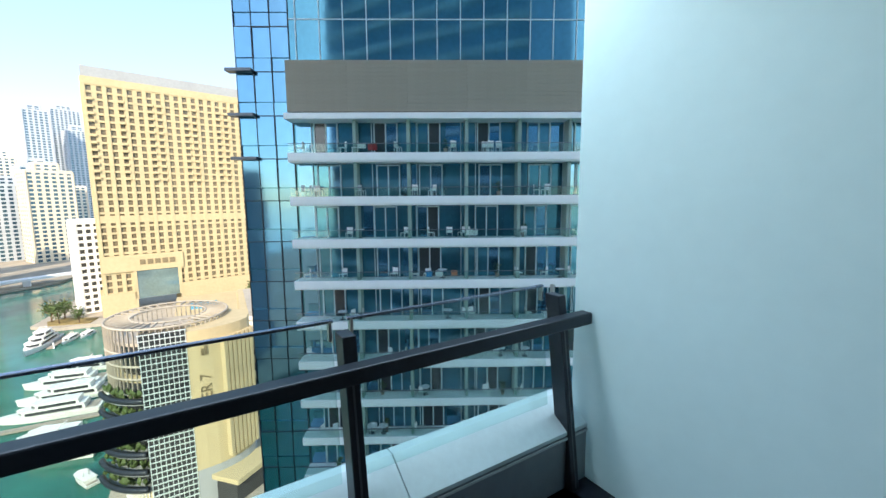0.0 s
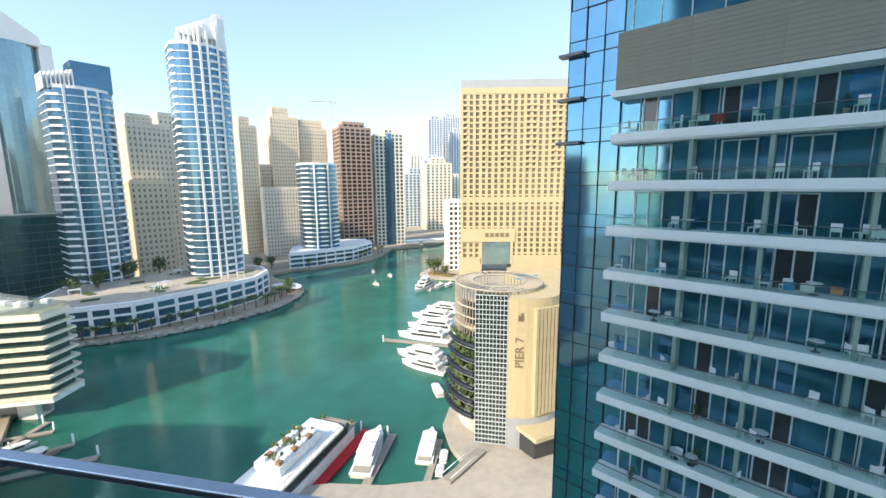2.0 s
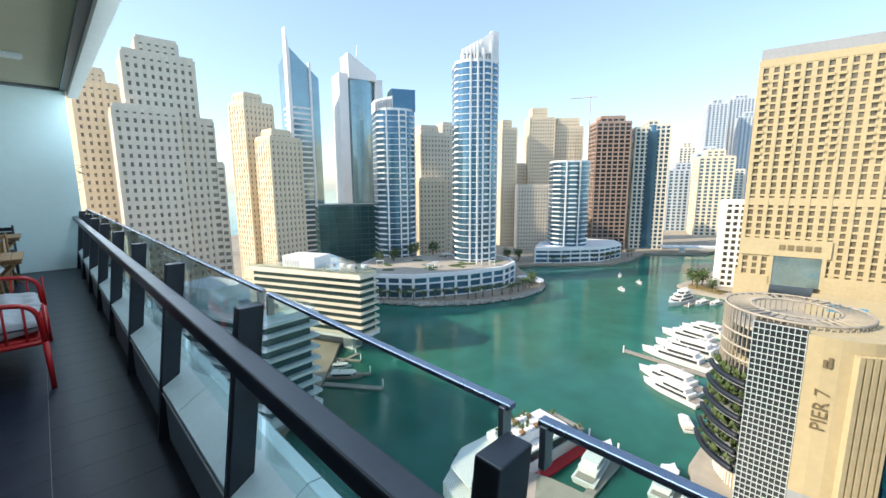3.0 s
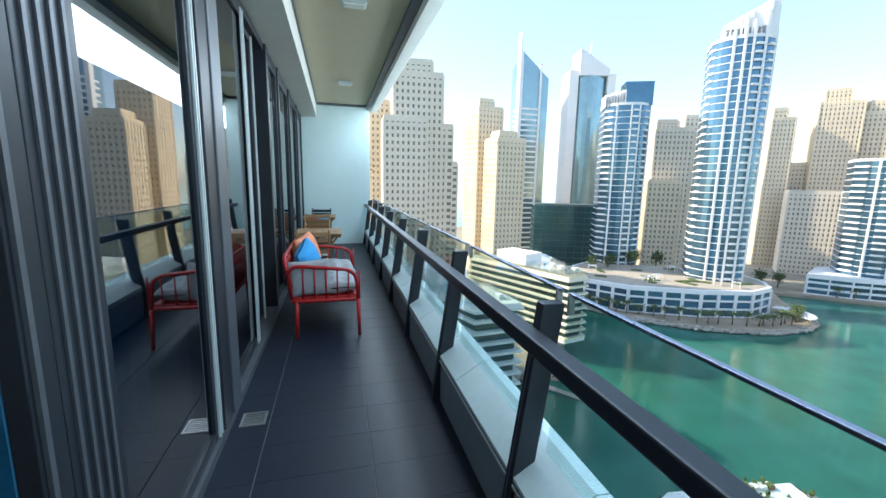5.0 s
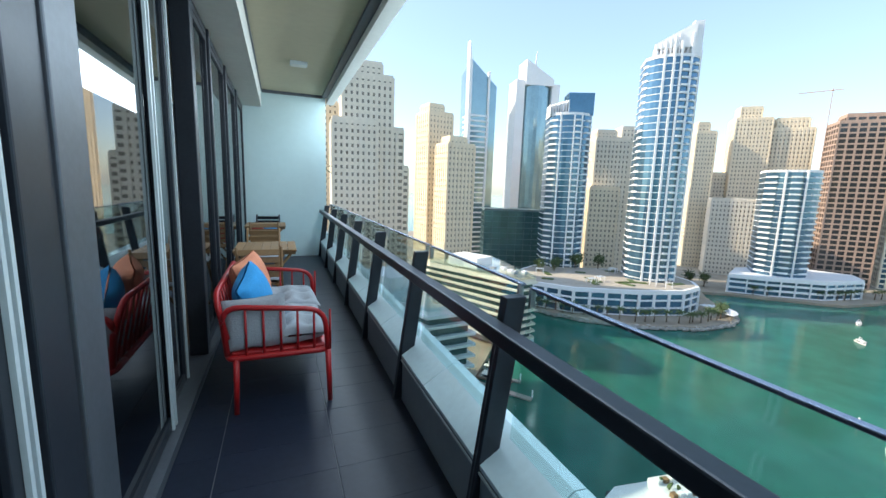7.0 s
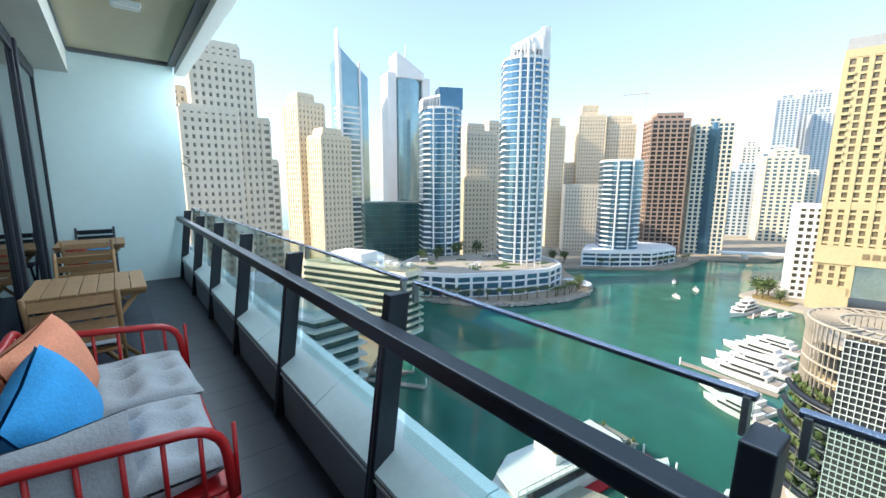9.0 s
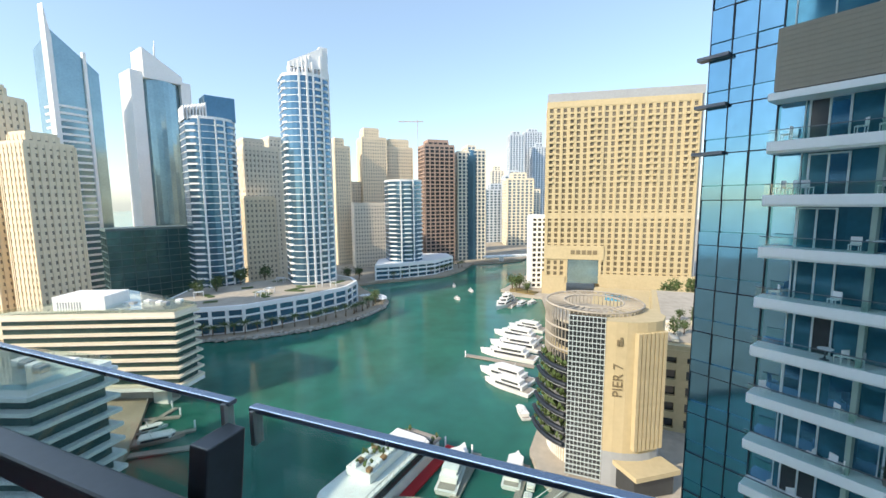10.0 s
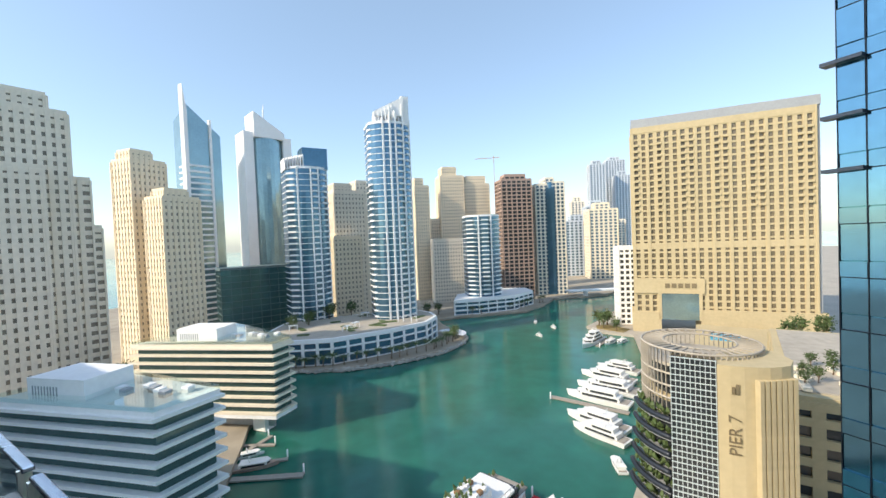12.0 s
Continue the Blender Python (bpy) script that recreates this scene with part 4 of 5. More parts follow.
def balcony_plant(m):
    c = thing("balcony_plant", "leafy green plant in a terracotta pot opposite", "plant", m, "plants on the opposite balconies")
    part("pot", Geo().tube([(0, 0, 0), (0, 0, 0.3), (0, 0, 0.34)], [0.11, 0.16, 0.17], 12), M_BROWN, c)
    g = Geo()
    for i in range(60):
        an, h = random.uniform(0, 2 * math.pi), random.uniform(0.3, 1.1)
        r0 = random.uniform(0.0, 0.32)
        p = Vector((r0 * math.cos(an), r0 * math.sin(an), h))
        u, v = Vector((math.cos(an), math.sin(an), 0.4)) * 0.12, Vector((-math.sin(an), math.cos(an), 0.1)) * 0.05
        g.add([p - u, p + v, p + u, p - v], ((0, 1, 2, 3),))
    part("foliage", g, M_LEAF, c)
    return c


one_table, one_plant = None, None
for k in range(-9, 2):
    for j in range(4):
        m = OPP @ pose(random.uniform(-15.5, 10.2), random.uniform(-0.95, -0.5), 1.8 + 3.3 * k, 0, 0, random.uniform(0, 360))
        if j < 2:
            one_table = copy_thing(one_table, m) and one_table if one_table else patio_table(m)
        else:
            one_plant = copy_thing(one_plant, m) and one_plant if one_plant else balcony_plant(m)
for u, k, w, h, mt, lab in ((4.6, 1, 0.7, 0.55, M_RED, "red cloth hung over the balustrade to dry"), (5.4, 1, 0.6, 0.4, M_TWHITE, "white cloth hung over the balustrade to dry"), (0.4, -2, 0.5, 0.5, M_BLUE, "blue cloth hung over the balustrade to dry"),
                            (-0.4, -2, 0.6, 0.45, M_TWHITE, "white cloth hung over the balustrade to dry"), (-1.6, -2, 0.5, 0.4, M_ORANGE, "orange cloth hung over the balustrade to dry"), (-3.0, -1, 0.9, 0.5, M_TWHITE, "white sheet hung over the balustrade to dry")):
    gg = Geo()
    for i in range(8):
        x0, x1 = -w / 2 + w * i / 8, -w / 2 + w * (i + 1) / 8
        d0, d1 = 0.03 * math.sin(i * 1.9), 0.03 * math.sin((i + 1) * 1.9)
        gg.add([(x0, -0.14 + d0, -h + 1.02), (x1, -0.14 + d1, -h + 1.02), (x1, -0.14 + d1, 1.02), (x0, -0.14 + d0, 1.02), (x0, -0.165 + d0, -h + 1.02), (x1, -0.165 + d1, -h + 1.02), (x1, -0.165 + d1, 1.02), (x0, -0.165 + d0, 1.02)],
               ((0, 1, 2, 3), (7, 6, 5, 4), (3, 2, 6, 7), (0, 4, 5, 1)))
    ob = tagged(part("laundry", gg, mt), lab, "laundry")
    ob.matrix_basis = OPP @ pose(u, 0, 1.5 + 3.3 * k)

# ---- boats, docks and planting ----
def hull_outline(L, W, n=8):
    """Plan of a boat, bow at +x, counter-clockwise."""
    side = [(-L / 2 + L * i / n, W / 2 * (1 if i < n * 0.45 else (1 - ((i / n - 0.45) / 0.55) ** 2.2))) for i in range(n + 1)]
    return [(x, -w) for x, w in side[:-1]] + [(L / 2, 0)] + [(x, w) for x, w in side[:-1][::-1]]


def yacht(label, bow, stern, W, tiers=2, hull_mat=None):
    """A motor yacht: flared hull, deck and glazed cabins in steps."""
    bow, stern = Vector(bow), Vector(stern)
    d = bow - stern
    L = d.length
    mid_ = (bow + stern) / 2
    y_ = thing("yacht", label, "boat", pose(mid_.x, mid_.y, -59, 0, 0, math.degrees(math.atan2(d.y, d.x))), "moored boats")
    o1, o2 = hull_outline(L * 0.94, W * 0.8), hull_outline(L, W)
    n = len(o1)
    fh = 0.09 * L
    pts = [(x, y, -0.6) for x, y in o1] + [(x, y, fh * (0.8 + 0.35 * max(0, x / L + 0.2))) for x, y in o2]
    part("hull", Geo().add(pts, [tuple(range(n - 1, -1, -1)), tuple(range(n, 2 * n))] + [(i, (i + 1) % n, n + (i + 1) % n, n + i) for i in range(n)]), hull_mat or M_BOAT, y_)
    part("aft_deck", Geo().box(-L * 0.47, -L * 0.3, -W * 0.38, W * 0.38, fh * 0.86, fh * 0.9), M_TIMBER, y_)
    z = fh * 0.9
    for i in range(tiers):
        a0, a1, w = -L * (0.34 - 0.06 * i), L * (0.22 - 0.12 * i), W * (0.37 - 0.05 * i)
        hh = 0.05 * L + 0.6
        pl = [(a0, -w), (a1, -w), (a1 + L * 0.08, 0), (a1, w), (a0, w)]
        wb_ = part("window_band", Geo().prism(grow(pl, -0.05), z, z + hh * 0.75), M_WIN, y_, "dark tinted windows")
        part("cabin_roof", Geo().prism(grow(pl, 0.25), z + hh * 0.6, z + hh * 0.85), M_BOAT, wb_)
        for x in (a0, a1):
            part("cabin_wall", Geo().box(x - 0.3, x + 0.3, -w, w, z, z + hh * 0.61), M_BOAT, y_)
        z += hh * 0.8
    part("radar_arch", Geo().tube([(-L * 0.12, -W * 0.2, z), (-L * 0.16, -W * 0.18, z + 1.2), (-L * 0.16, W * 0.18, z + 1.2), (-L * 0.12, W * 0.2, z)], 0.12, 6), M_BOAT, y_)
    return y_


yacht("white motor yacht moored bow out at a pontoon", (89.1, 34.9), (71.7, 33.2), 4.8)
yacht("small white motor yacht moored at a pontoon", (91.2, 22.0), (78.3, 21.1), 4.0, 1)
for bw, st, w in (((135, 45), (129, 25), 6.0), ((127.5, 41), (122, 24), 5.0), ((152, 50), (149, 27), 6.0), ((163, 49), (160, 26), 6.0), ((177, 51), (172, 29), 6.5), ((190, 47), (186, 29), 6.0), ((168, 42), (165, 27), 4.0)):
    yacht("white motor yacht berthed beside the round tower", bw, st, w)
yacht("small white launch by the round tower", (114, 27), (107, 23), 2.6, 1)
yacht("white three-deck yacht near the far quay", (216, 60), (240, 56), 7.0, 3)
yacht("small white launch near the far quay", (226, 51), (238, 48), 3.0, 1)
yacht("small white launch near the far quay", (232, 46), (241, 43), 3.0, 1)
for x, y, a_ in ((266, 104, 200), (256, 88, 220), (232, 89, 230)):
    yacht("small white boat under way on the marina", (x + 3 * math.cos(radians(a_)), y + 3 * math.sin(radians(a_))), (x - 3 * math.cos(radians(a_)), y - 3 * math.sin(radians(a_))), 2.2, 1)
yacht("small white dinghy at the pontoon", (84, 17.4), (79.8, 17.2), 1.7, 1)
yacht("small white dinghy at the pontoon", (79, 17.3), (75.5, 17.2), 1.6, 1)
yacht("brown wooden dhow with a white awning at the jetty", (67.5, 105), (59, 113), 3.6, 1, M_BROWN)
yacht("small grey launch at the jetty", (69, 114), (63, 118), 2.0, 1)

# large party boat with open decks
pb = thing("party_boat", "large white party boat with planted open upper deck", "boat", pose(69, 47, -59, 0, 0, -8))
part("hull", Geo().prism([(-20, -5), (16, -5), (18, -4), (18, 4), (16, 5), (-14, 5), (-19, 2)], -0.6, 3.0), M_BOAT, pb)
part("window_band", Geo().box(-14, 14, -4.7, 4.7, 3.0, 5.2), M_WIN, pb, "dark window band")
part("upper_deck", Geo().prism([(-18, -4.9), (12, -4.9), (13, -3), (13, 4.9), (-12, 4.9), (-17, 2)], 5.2, 5.7), M_BOAT, pb)
part("aft_terrace", Geo().box(12, 18, -4.6, 4.6, 3.0, 3.3), M_TIMBER, pb)
part("deckhouse", Geo().cham(-6, 7, -2.6, 3.8, 5.7, 7.6, 0.3), M_BOAT, pb)
for i in range(16):
    part("table", Geo().cham(-0.5, 0.5, -0.5, 0.5, 0, 0.8, 0.05), M_TWHITE if i % 3 else M_WOOD, pb, m=pose(-5 + (i % 8) * 1.5, -1.6 + (i // 8) * 3.6, 7.6))
for i in range(22):
    part("plant", leafm, None, pb, m=pose(random.uniform(-5, 6), random.uniform(-2, 3.4), 7.6, 0, 0, random.uniform(0, 360)) @ Matrix.Diagonal((1.5, 1.5, 2, 1)))
for i in range(10):
    part("plant", leafm, None, pb, m=pose(random.uniform(12.5, 17.5), random.choice((-3.8, 3.8)), 3.3) @ Matrix.Diagonal((1.6, 1.6, 2, 1)))
rl = Geo()
for i in range(16):
    rl.box(-17.5 + i * 2, -17.42 + i * 2, -4.85, -4.78, 5.7, 6.7)
rl.box(-17.5, 12.6, -4.86, -4.78, 6.65, 6.75)
part("deck_rail", rl, M_STEEL, pb)


def pontoon(label, a, b, w, material, posts=2):
    a, b = Vector(a), Vector(b)
    d = b - a
    p = thing("pontoon", label, "pontoon", pose(a.x, a.y, -59, 0, 0, math.degrees(math.atan2(d.y, d.x))), "pontoons")
    n = max(2, int(d.length / 2.5))
    pm_ = Geo().box(0.03, d.length / n - 0.03, -w / 2, w / 2, 0.1, 0.55).mesh("deck_section", material)
    for i in range(n):
        part("deck_section", pm_, None, p, m=pose(i * d.length / n, 0, 0))
    part("float", Geo().box(0.2, d.length - 0.2, -w / 2 + 0.2, w / 2 - 0.2, -0.8, 0.1), M_TGREY, p)
    part("mooring_pile", Geo().tube([(d.length - 0.3, w / 2 + 0.3, -2), (d.length - 0.3, w / 2 + 0.3, 2.6)], 0.22, 10), M_TWHITE, p)
    return p


pontoon("red decked pontoon beside the party boat", (66, 41.0), (88, 38.0), 2.4, M_REDCARPET)
pontoon("grey pontoon between the moored yachts", (70, 31.2), (87.5, 31.1), 1.9, M_TIMBER)
pontoon("grey pontoon between the moored yachts", (73, 19.2), (87.5, 19.3), 1.5, M_TIMBER)
pontoon("grey jetty by the low waterfront blocks", (56, 109), (67, 94), 2.0, M_TIMBER)
pontoon("grey jetty by the low waterfront blocks", (63, 111), (70, 104.5), 1.4, M_TIMBER)
pontoon("grey jetty by the low waterfront blocks", (66, 119), (76, 121), 1.4, M_TIMBER)
pontoon("grey jetty by the low waterfront blocks", (68, 123), (73, 115), 1.2, M_TIMBER)
pontoon("grey pontoon beside the berthed yachts", (144, 27), (146, 54), 2.0, M_TIMBER)
pontoon("grey pontoon near the far quay", (243, 51), (222, 54), 2.0, M_TIMBER)
wk = thing("gangway", "white railed gangway ramp by the round tower", "gangway")
part("ramp", Geo().prism([(72, 14), (73, 16), (84, 10), (83, 8)], -57.4, -57.0), M_TIMBER, wk)
for q in ((72, 14, 83, 8), (73, 16, 84, 10)):
    part("rail", Geo().tube([(q[0], q[1], -56.0), (q[2], q[3], -56.0)], 0.08, 6), M_TWHITE, wk)

# trees: tapered trunk with a crown of fronds or of many leaf clumps
def palm(m, first=[]):
    if first:
        return copy_thing(first[0], m)
    p = thing("palm_tree", "date palm with arching green fronds on the promenade", "tree", m, "promenade palms")
    part("trunk", Geo().tube([(0, 0, 0), (0.1, 0, 3), (0.15, 0.1, 6)], [0.32, 0.22, 0.18], 8), M_TRUNK, p)
    g = Geo()
    for i in range(18):
        an, up = radians(i * 20 + (i % 3) * 7), (0.9, 0.4, -0.1)[i % 3]
        pts = []
        for j in range(6):
            r = j * 0.6
            zz = 6 + up * r - 0.16 * r * r
            w = 0.42 * (1 - j / 5.5) + 0.05
            c, s_ = math.cos(an), math.sin(an)
            pts += [(0.15 + c * r - s_ * w, 0.1 + s_ * r + c * w, zz - 0.2), (0.15 + c * r, 0.1 + s_ * r, zz), (0.15 + c * r + s_ * w, 0.1 + s_ * r - c * w, zz - 0.2)]
        g.add(pts, [f for j in range(5) for f in ((3 * j, 3 * j + 1, 3 * j + 4, 3 * j + 3), (3 * j + 1, 3 * j + 2, 3 * j + 5, 3 * j + 4))])
    part("crown", g, M_LEAF, p)
    first.append(p)
    return p


def bushy(m, first=[]):
    if first:
        return copy_thing(first[0], m)
    p = thing("shade_tree", "bushy green shade tree on the waterfront", "tree", m, "shade trees")
    part("trunk", Geo().tube([(0, 0, 0), (0.1, 0.05, 1.6), (0.0, 0.2, 3.2)], [0.25, 0.2, 0.1], 8), M_TRUNK, p)
    for a_ in (20, 140, 260):
        part("limb", Geo().tube([(0.05, 0.1, 1.7), (math.cos(radians(a_)) * 1.3, math.sin(radians(a_)) * 1.3, 3.4)], [0.12, 0.05], 6), M_TRUNK, p)
    g = Geo()
    for i in range(260):
        d = Vector((random.gauss(0, 1), random.gauss(0, 1), random.gauss(0, 0.75)))
        d = d.normalized() * random.uniform(0.9, 2.2) * (1 + 0.35 * math.sin(3 * math.atan2(d.y, d.x)))
        c = Vector((0, 0, 3.9)) + d
        u, v = Vector((random.uniform(-1, 1), random.uniform(-1, 1), random.uniform(-0.6, 0.6))) * 0.42, Vector((random.uniform(-1, 1), random.uniform(-1, 1), random.uniform(-0.6, 0.6))) * 0.42
        g.add([c - u, c + v, c + u, c - v], ((0, 1, 2, 3),))
    part("crown", g, M_LEAF, p)
    first.append(p)
    return p


for i in range(26):
    k = i / 25
    q = [(119, 172), (132.5, 153.5), (153, 136), (177, 126), (196, 125), (212, 134)]
    a_ = k * 4.999
    p0, p1 = Vector(q[int(a_)]), Vector(q[int(a_) + 1])
    p = p0 + (p1 - p0) * (a_ % 1)
    palm(pose(p.x + random.uniform(-0.8, 0.8), p.y + 2 + random.uniform(-1, 1), -57.5, 0, 0, random.uniform(0, 360)) @ Matrix.Diagonal((1, 1, random.uniform(0.8, 1.1), 1)))
for i in range(14):
    palm(pose(270 + i * 5.5, 154 - i * 2.2 + random.uniform(-2, 2) - (6 if 4 < i < 10 else 0), -57.5, 0, 0, i * 50))
for x, y in ((255, 50), (259, 58), (265, 62), (270, 58), (205, -20), (214, -28), (222, -24), (196, -14), (240, -30), (232, -36), (250, -40), (186, -8), (160, 205), (168, 198), (176, 205), (150, 195), (184, 196), (140, 196), (225, 185), (236, 190), (248, 182), (260, 180), (119, -13), (123, -16), (127, -14), (121, -22), (131, -20), (137, -17), (129, -27), (142, -22), (60, 190), (66, 200), (58, 215), (72, 222), (95, 215), (102, 205)):
    z = -34.6 if 115 < x < 145 and y < -10 else -49.9 if 200 < x < 256 and y < 10 else (-46 if 125 < x < 200 and y > 185 else -57.5)
    k = 0.5 if z == -34.6 else 1.3
    bushy(pose(x, y, z, 0, 0, random.uniform(0, 360)) @ Matrix.Diagonal((k, k, k * random.uniform(0.8, 1.1), 1)))
ps = None
for i in range(12):
    an = radians(-70 + i * 11)
    m = pose(199 + 11 * math.cos(an), 134 + 9 * math.sin(an), -57.5)
    if ps is None:
        ps = thing("parasol", "pale square cafe parasol at the promenade tip", "parasol", m, "cafe parasols")
        part("pole", Geo().tube([(0, 0, 0), (0, 0, 3)], 0.06, 6), M_STEEL, ps)
        part("canopy", Geo().add([(-2, -2, 2.6), (2, -2, 2.6), (2, 2, 2.6), (-2, 2, 2.6), (0, 0, 3.5), (0, 0, 3.3)], ((0, 1, 4), (1, 2, 4), (2, 3, 4), (3, 0, 4), (1, 0, 5), (2, 1, 5), (3, 2, 5), (0, 3, 5))), M_TWHITE, ps)
    else:
        copy_thing(ps, m)
# sloping stone edge along the crescent
rk = Geo()
for i in range(420):
    k = i / 420 * 5.999
    q = [(117, 171), (131, 150), (151, 132.6), (176, 122.7), (196.5, 122), (210, 128), (219, 138)]
    p0, p1 = Vector(q[int(k)]), Vector(q[int(k) + 1])
    p = p0 + (p1 - p0) * (k % 1)
    rk.cham(-0.9, 0.9, -0.7, 0.7, -0.5, 0.5, 0.2, pose(p.x + random.uniform(-1, 1.2), p.y + random.uniform(-1.6, 0.6), -58.3 + random.uniform(-0.3, 0.5), random.uniform(-20, 20), random.uniform(-20, 20), random.uniform(0, 180))) if i % 3 == 0 else rk.box(-0.7, 0.7, -0.6, 0.6, -0.4, 0.4, pose(p.x + random.uniform(-1, 1), p.y + random.uniform(-1.8, 0.4), -58.4, random.uniform(-25, 25), 15, random.uniform(0, 180)))
tagged(part("quay_stones", rk, M_ROCK), "loose pale armour stones along the promenade edge", "stones", kind="stuff")

# ---- balcony furniture ----
def pillow(w, h, thick, n=14, tufts=()):
    """A stuffed cushion lying in its own xy plane, pinched at the tufts."""
    g = Geo()
    def z(u, v):
        e = ((1 - abs(u) ** 2.6) * (1 - abs(v) ** 2.6)) ** 0.5
        for a, b in tufts:
            e *= 1 - 0.8 * math.exp(-((u - a) ** 2 + (v - b) ** 2) / 0.045)
        return e * thick / 2
    for side in (1, -1):
        pts = []
        for i in range(n + 1):
            for j in range(n + 1):
                u, v = -1 + 2 * i / n, -1 + 2 * j / n
                pin = 1 - 0.06 * (1 - abs(u)) * (abs(v) > 0.99) - 0.06 * (1 - abs(v)) * (abs(u) > 0.99)
                pts.append((u * w / 2 * pin, v * h / 2 * pin, side * (z(u, v) + 0.006)))
        fs = []
        for i in range(n):
            for j in range(n):
                q = (i * (n + 1) + j, (i + 1) * (n + 1) + j, (i + 1) * (n + 1) + j + 1, i * (n + 1) + j + 1)
                fs.append(q if side == 1 else q[::-1])
        g.add(pts, fs, True)
    return g


def corner_path(pts, r, n=5):
    """A path with rounded corners."""
    pts = [Vector(p) for p in pts]
    out = [pts[0]]
    for a, b, c in zip(pts, pts[1:], pts[2:]):
        p, q = b + (a - b).normalized() * r, b + (c - b).normalized() * r
        for i in range(n + 1):
            k = i / n
            out.append(p * (1 - k) ** 2 + b * 2 * k * (1 - k) + q * k * k)
    return out + [pts[-1]]


def settee():
    s_ = thing("settee", "red tubular steel garden settee with upright bars", "settee")
    y0, y1, x0, x1 = 5.1, 6.4, 0.03, 0.65
    for y in (y0, y1):
        part("arm", Geo().tube(corner_path([(x0, y, 0.4), (x0 - 0.03, y, 0.72), (x1 - 0.02, y, 0.66), (x1, y, 0.36)], 0.12), 0.018, 10), M_RED, s_)
        for i in range(6):
            x = x0 + 0.11 + i * 0.105
            part("bar", Geo().tube([(x, y, 0.37), (x, y, 0.71 - 0.06 * (x - x0) / 0.7)], 0.008, 8), M_RED, s_)
    part("back_rail", Geo().tube(corner_path([(x0, y0 + 0.01, 0.5), (x0 - 0.06, y0 + 0.03, 0.79), (x0 - 0.06, y1 - 0.03, 0.79), (x0, y1 - 0.01, 0.5)], 0.12), 0.018, 10), M_RED, s_)
    for i in range(11):
        y = y0 + 0.12 + i * 0.106
        part("bar", Geo().tube([(x0 + 0.02, y, 0.37), (x0 - 0.06, y, 0.78)], 0.008, 8), M_RED, s_)
    part("seat_frame", Geo().tube(corner_path([(x0, y0 + 0.2, 0.37), (x0, y0, 0.37), (x1, y0, 0.37), (x1, y1, 0.37), (x0, y1, 0.37), (x0, y0 + 0.2, 0.37)], 0.06), 0.02, 10), M_RED, s_)
    part("seat", Geo().cham(x0 + 0.02, x1 + 0.005, y0 + 0.02, y1 - 0.02, 0.375, 0.405, 0.012), M_RED, s_)
    for x, y, dx, dy in ((x1, y0, 0.01, -0.02), (x1, y1, 0.01, 0.02), (x0 + 0.05, y0, -0.01, -0.02), (x0 + 0.05, y1, -0.01, 0.02)):
        part("leg", Geo().tube([(x, y, 0.37), (x + dx, y + dy, 0.0)], [0.02, 0.016], 10), M_RED, s_)
    return s_


settee()
TUFTS = [(a, b) for a in (-0.58, 0, 0.58) for b in (-0.58, 0, 0.58)]
for y in (5.42, 6.06):
    tagged(part("seat_cushion", pillow(0.59, 0.6, 0.21, 34, TUFTS), M_CUSHION, m=pose(0.35, y, 0.478, 1, -2, random.uniform(-4, 4))), "grey tufted seat cushion on the red settee", "cushion", "seat cushions")
def leaning(x, y, z, n, spin):
    """A pose at (x, y, z) whose z axis points along n."""
    return Matrix.Translation((x, y, z)) @ Vector(n).to_track_quat("Z", "Y").to_matrix().to_4x4() @ pose(0, 0, 0, 0, 0, spin)


tagged(part("back_cushion", pillow(0.38, 0.34, 0.1, 16), M_CUSHION, m=pose(0.2, 5.17, 0.585, 84, -4, 4)), "grey cotton cushion leaning on the settee arm", "cushion")
tagged(part("scatter_cushion", pillow(0.37, 0.37, 0.2, 18), M_BLUE, m=leaning(0.17, 5.46, 0.69, (0.93, -0.28, 0.22), 24)), "bright blue scatter cushion leaning on the settee back", "cushion")
tagged(part("scatter_cushion", pillow(0.38, 0.38, 0.2, 18), M_ORANGE, m=leaning(0.14, 5.78, 0.73, (0.9, -0.36, 0.24), 10)), "orange scatter cushion leaning on the settee back", "cushion")


def folding_table(label, m):
    t_ = thing("folding_table", label, "table", m, "folding tables")
    sl = Geo().cham(-0.045, 0.045, -0.36, 0.36, 0.725, 0.75, 0.004).mesh("slat", M_WOOD)
    for i in range(7):
        part("slat", sl, None, t_, m=pose(-0.285 + i * 0.095, 0, 0))
    for y in (-0.3, 0.3):
        part("batten", Geo().box(-0.32, 0.32, y - 0.02, y + 0.02, 0.69, 0.724), M_WOOD, t_)
    for y, s_ in ((-0.27, 1), (0.27, 1), (-0.23, -1), (0.23, -1)):
        part("leg", Geo().tube([(-0.27 * s_, y, 0.0), (0.27 * s_, y, 0.69)], 0.018, 6), M_WOOD, t_)
    return t_


tb = folding_table("brown slatted wooden folding table on the balcony", pose(0.2, 7.56, 0))
copy_thing(tb, pose(0.12, 10.3, 0))


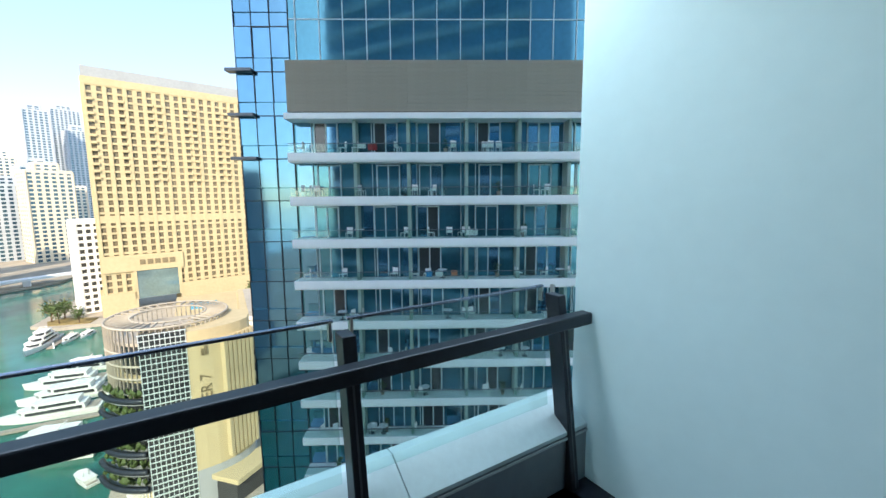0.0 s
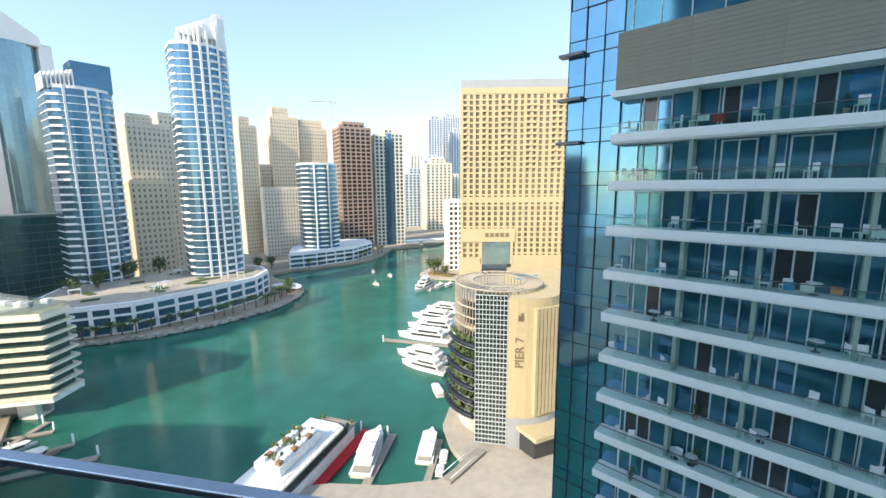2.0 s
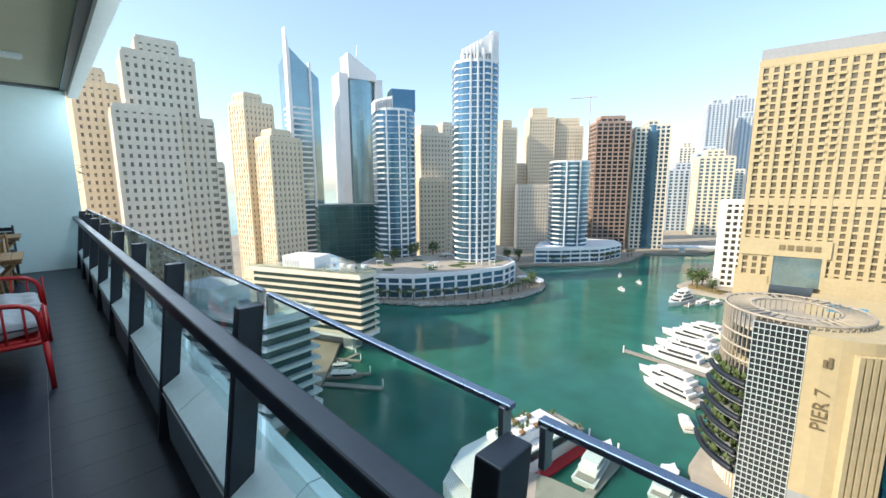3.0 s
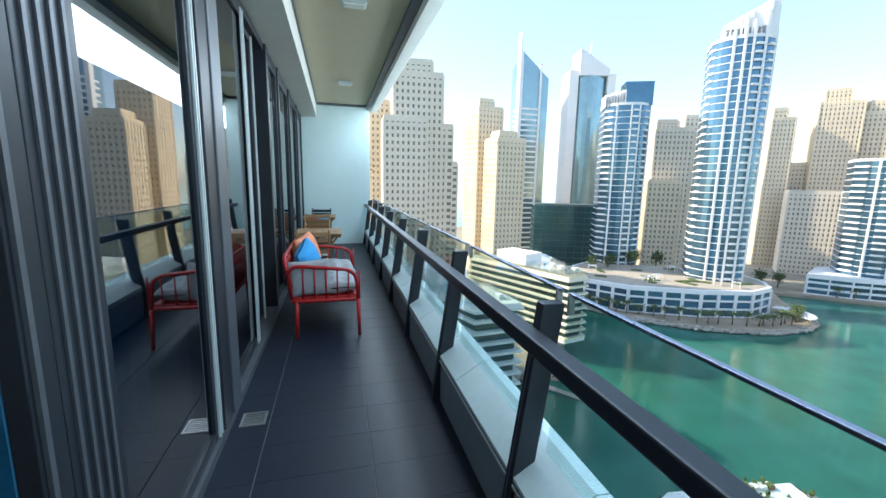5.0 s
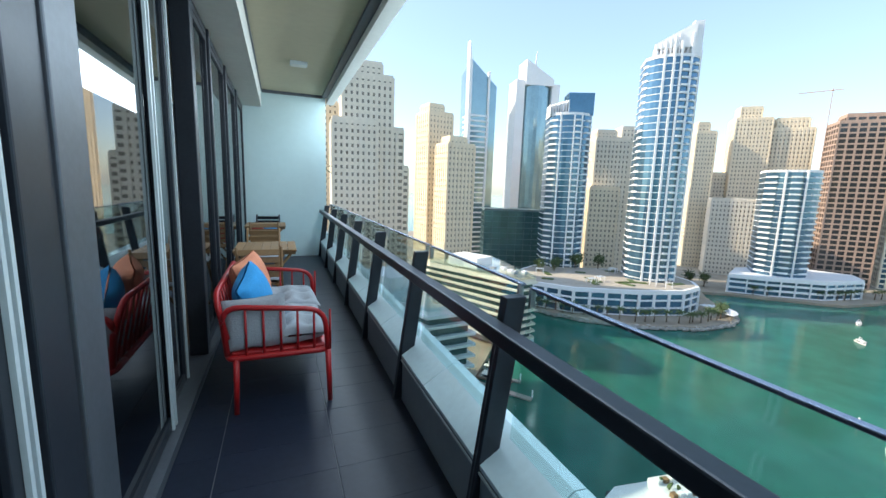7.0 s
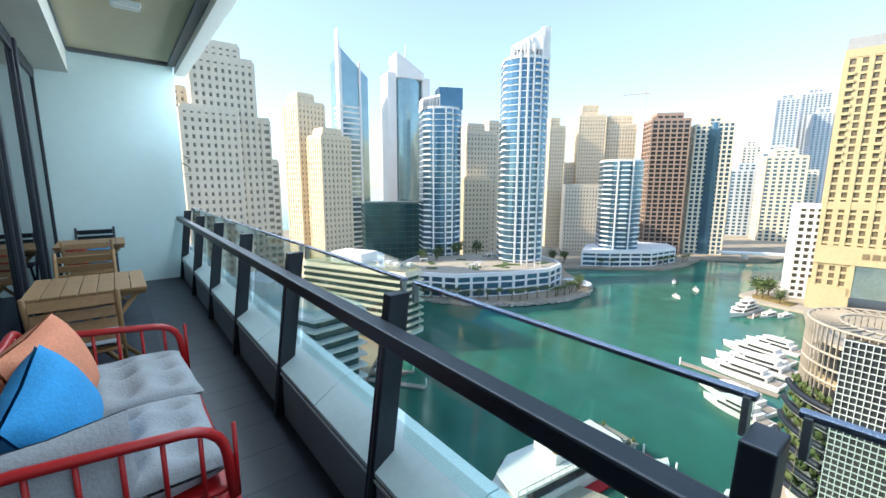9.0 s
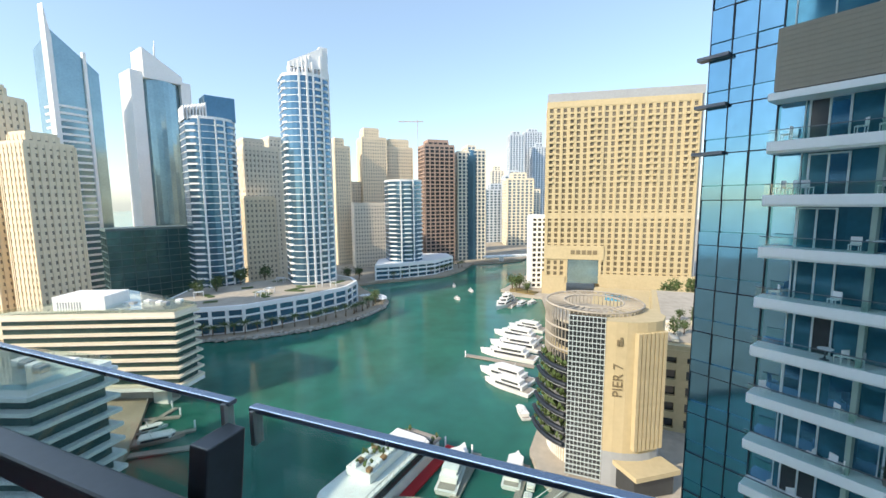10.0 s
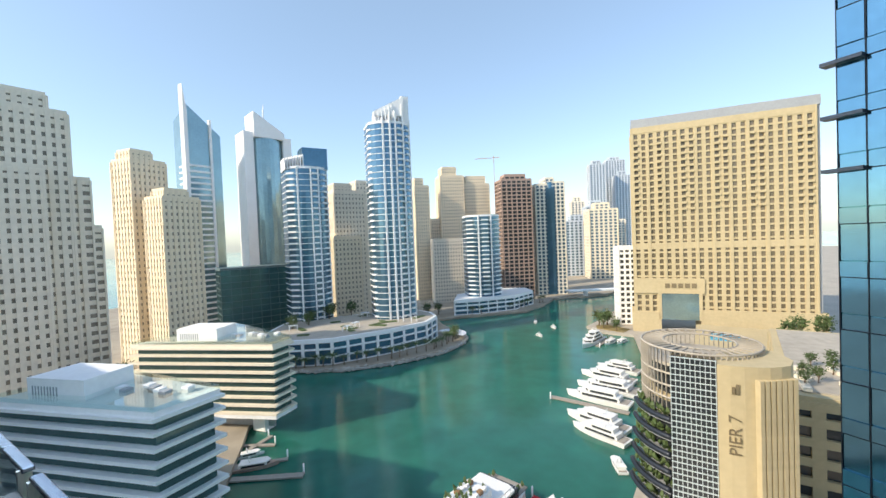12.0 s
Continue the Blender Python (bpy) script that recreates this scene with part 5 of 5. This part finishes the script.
def folding_chair(label, m, wood):
    c = thing("folding_chair", label, "chair", m, "folding chairs at the tables")
    sl = Geo().cham(-0.2, 0.2, -0.022, 0.022, 0.44, 0.458, 0.003).mesh("seat_slat", wood)
    for i in range(6):
        part("seat_slat", sl, None, c, m=pose(0, -0.17 + i * 0.065, 0))
    bs = Geo().cham(-0.19, 0.19, -0.008, 0.008, -0.03, 0.03, 0.003).mesh("back_slat", wood)
    for i in range(4):
        part("back_slat", bs, None, c, m=pose(0, -0.215 - i * 0.022, 0.56 + i * 0.08, -14))
    for x in (-0.205, 0.205):
        part("back_leg", Geo().tube([(x, 0.2, 0.0), (x, -0.12, 0.44), (x, -0.3, 0.86)], 0.014, 6), wood, c)
        part("front_leg", Geo().tube([(x * 0.9, -0.2, 0.0), (x * 0.9, 0.19, 0.44)], 0.014, 6), wood, c)
    return c


fc = folding_chair("brown slatted wooden folding chair at the table", pose(0.16, 7.0, 0), M_WOOD)
copy_thing(fc, pose(0.14, 8.25, 0, 0, 0, 180))
copy_thing(fc, pose(0.12, 9.75, 0))
folding_chair("dark slatted folding chair by the end wall", pose(0.14, 10.82, 0, 0, 0, 180), M_DARK)
tagged(part("chair_pad", pillow(0.38, 0.38, 0.05, 12), M_CUSHION, m=pose(0.16, 7.0, 0.488)), "pale grey pad on the folding chair", "cushion")
tagged(part("chair_pad", pillow(0.38, 0.38, 0.05, 12), M_CUSHION, m=pose(0.14, 8.25, 0.488)), "pale grey pad on the folding chair", "cushion")
tagged(part("scatter_cushion", pillow(0.22, 0.3, 0.1, 12), M_BLUE, m=pose(0.2, 9.62, 0.66, 76, 0, 0)), "blue cushion on the folding chair", "cushion")
tagged(part("scatter_cushion", pillow(0.2, 0.3, 0.1, 12), M_RED, m=pose(0.02, 9.62, 0.66, 76, 0, 0)), "red cushion on the folding chair", "cushion")

# a tall plant on the adjoining balcony, seen past the divider
pp = thing("potted_plant", "dark green leafy plant in a grey pot beyond the divider", "plant", pose(0.98, 11.62, 0))
part("pot", Geo().tube([(0, 0, 0), (0, 0, 0.05), (0, 0, 0.42), (0, 0, 0.45)], [0.13, 0.15, 0.2, 0.205], 16), M_TGREY, pp)
part("stem", Geo().tube([(0, 0, 0.4), (0.03, 0.02, 1.2), (0.1, 0.02, 2.0)], [0.025, 0.02, 0.01], 8), M_TRUNK, pp)
lf = Geo()
for i in range(120):
    h, an = random.uniform(1.35, 2.25), random.uniform(0, 2 * math.pi)
    r0 = random.uniform(0.05, 0.3) * (1.15 - abs(h - 1.8))
    c = Vector((0.1 + r0 * math.cos(an), r0 * math.sin(an), h))
    u = Vector((math.cos(an), math.sin(an), random.uniform(-0.7, 0.3))) * 0.09
    v = Vector((-math.sin(an), math.cos(an), random.uniform(-0.3, 0.3))) * 0.035
    lf.add([c - u, c + v, c + u, c - v], ((0, 1, 2, 3),))
part("foliage", lf, M_LEAF, pp)

# ceiling lights and floor drains
for y in (8.92, 5.5, 2.1):
    cl = thing("ceiling_light", "small square surface-mounted ceiling light", "ceiling light", pose(0.67, y, CEIL_Z), "ceiling lights")
    part("frame", Geo().cham(-0.12, 0.12, -0.075, 0.075, -0.05, -0.001, 0.008), M_LIGHT, cl)
    part("diffuser", Geo().cham(-0.1, 0.1, -0.055, 0.055, -0.062, -0.05, 0.004), M_WHITE, cl)
dr = thing("floor_drain", "square stainless steel floor drain in the tiles", "drain", pose(-0.08, 3.75, 0))
part("frame", Geo().box(-0.075, 0.075, -0.075, -0.06, -0.003, 0.006).box(-0.075, 0.075, 0.06, 0.075, -0.003, 0.006).box(-0.075, -0.06, -0.06, 0.06, -0.003, 0.006).box(0.06, 0.075, -0.06, 0.06, -0.003, 0.006), M_STEEL, dr)
for i in range(5):
    part("grate_bar", Geo().box(-0.058, 0.058, -0.05 + i * 0.022, -0.038 + i * 0.022, -0.003, 0.004), M_STEEL, dr)

# floor tiles
for x0, x1 in ((-0.198, 0.0185), (0.0215, 0.6185), (0.6215, 1.138)):
    tm = Geo().cham(x0, x1, 0.0004, 0.2996, -0.02, 0.0, 0.0015).mesh("tile", M_TILE)
    for i in range(38):
        y = -0.15 + i * 0.3
        if -0.2 < y < END_Y - 0.1:
            part("tile", tm, None, floor, m=pose(0, max(y, 0.0) if i else 0.0, 0))
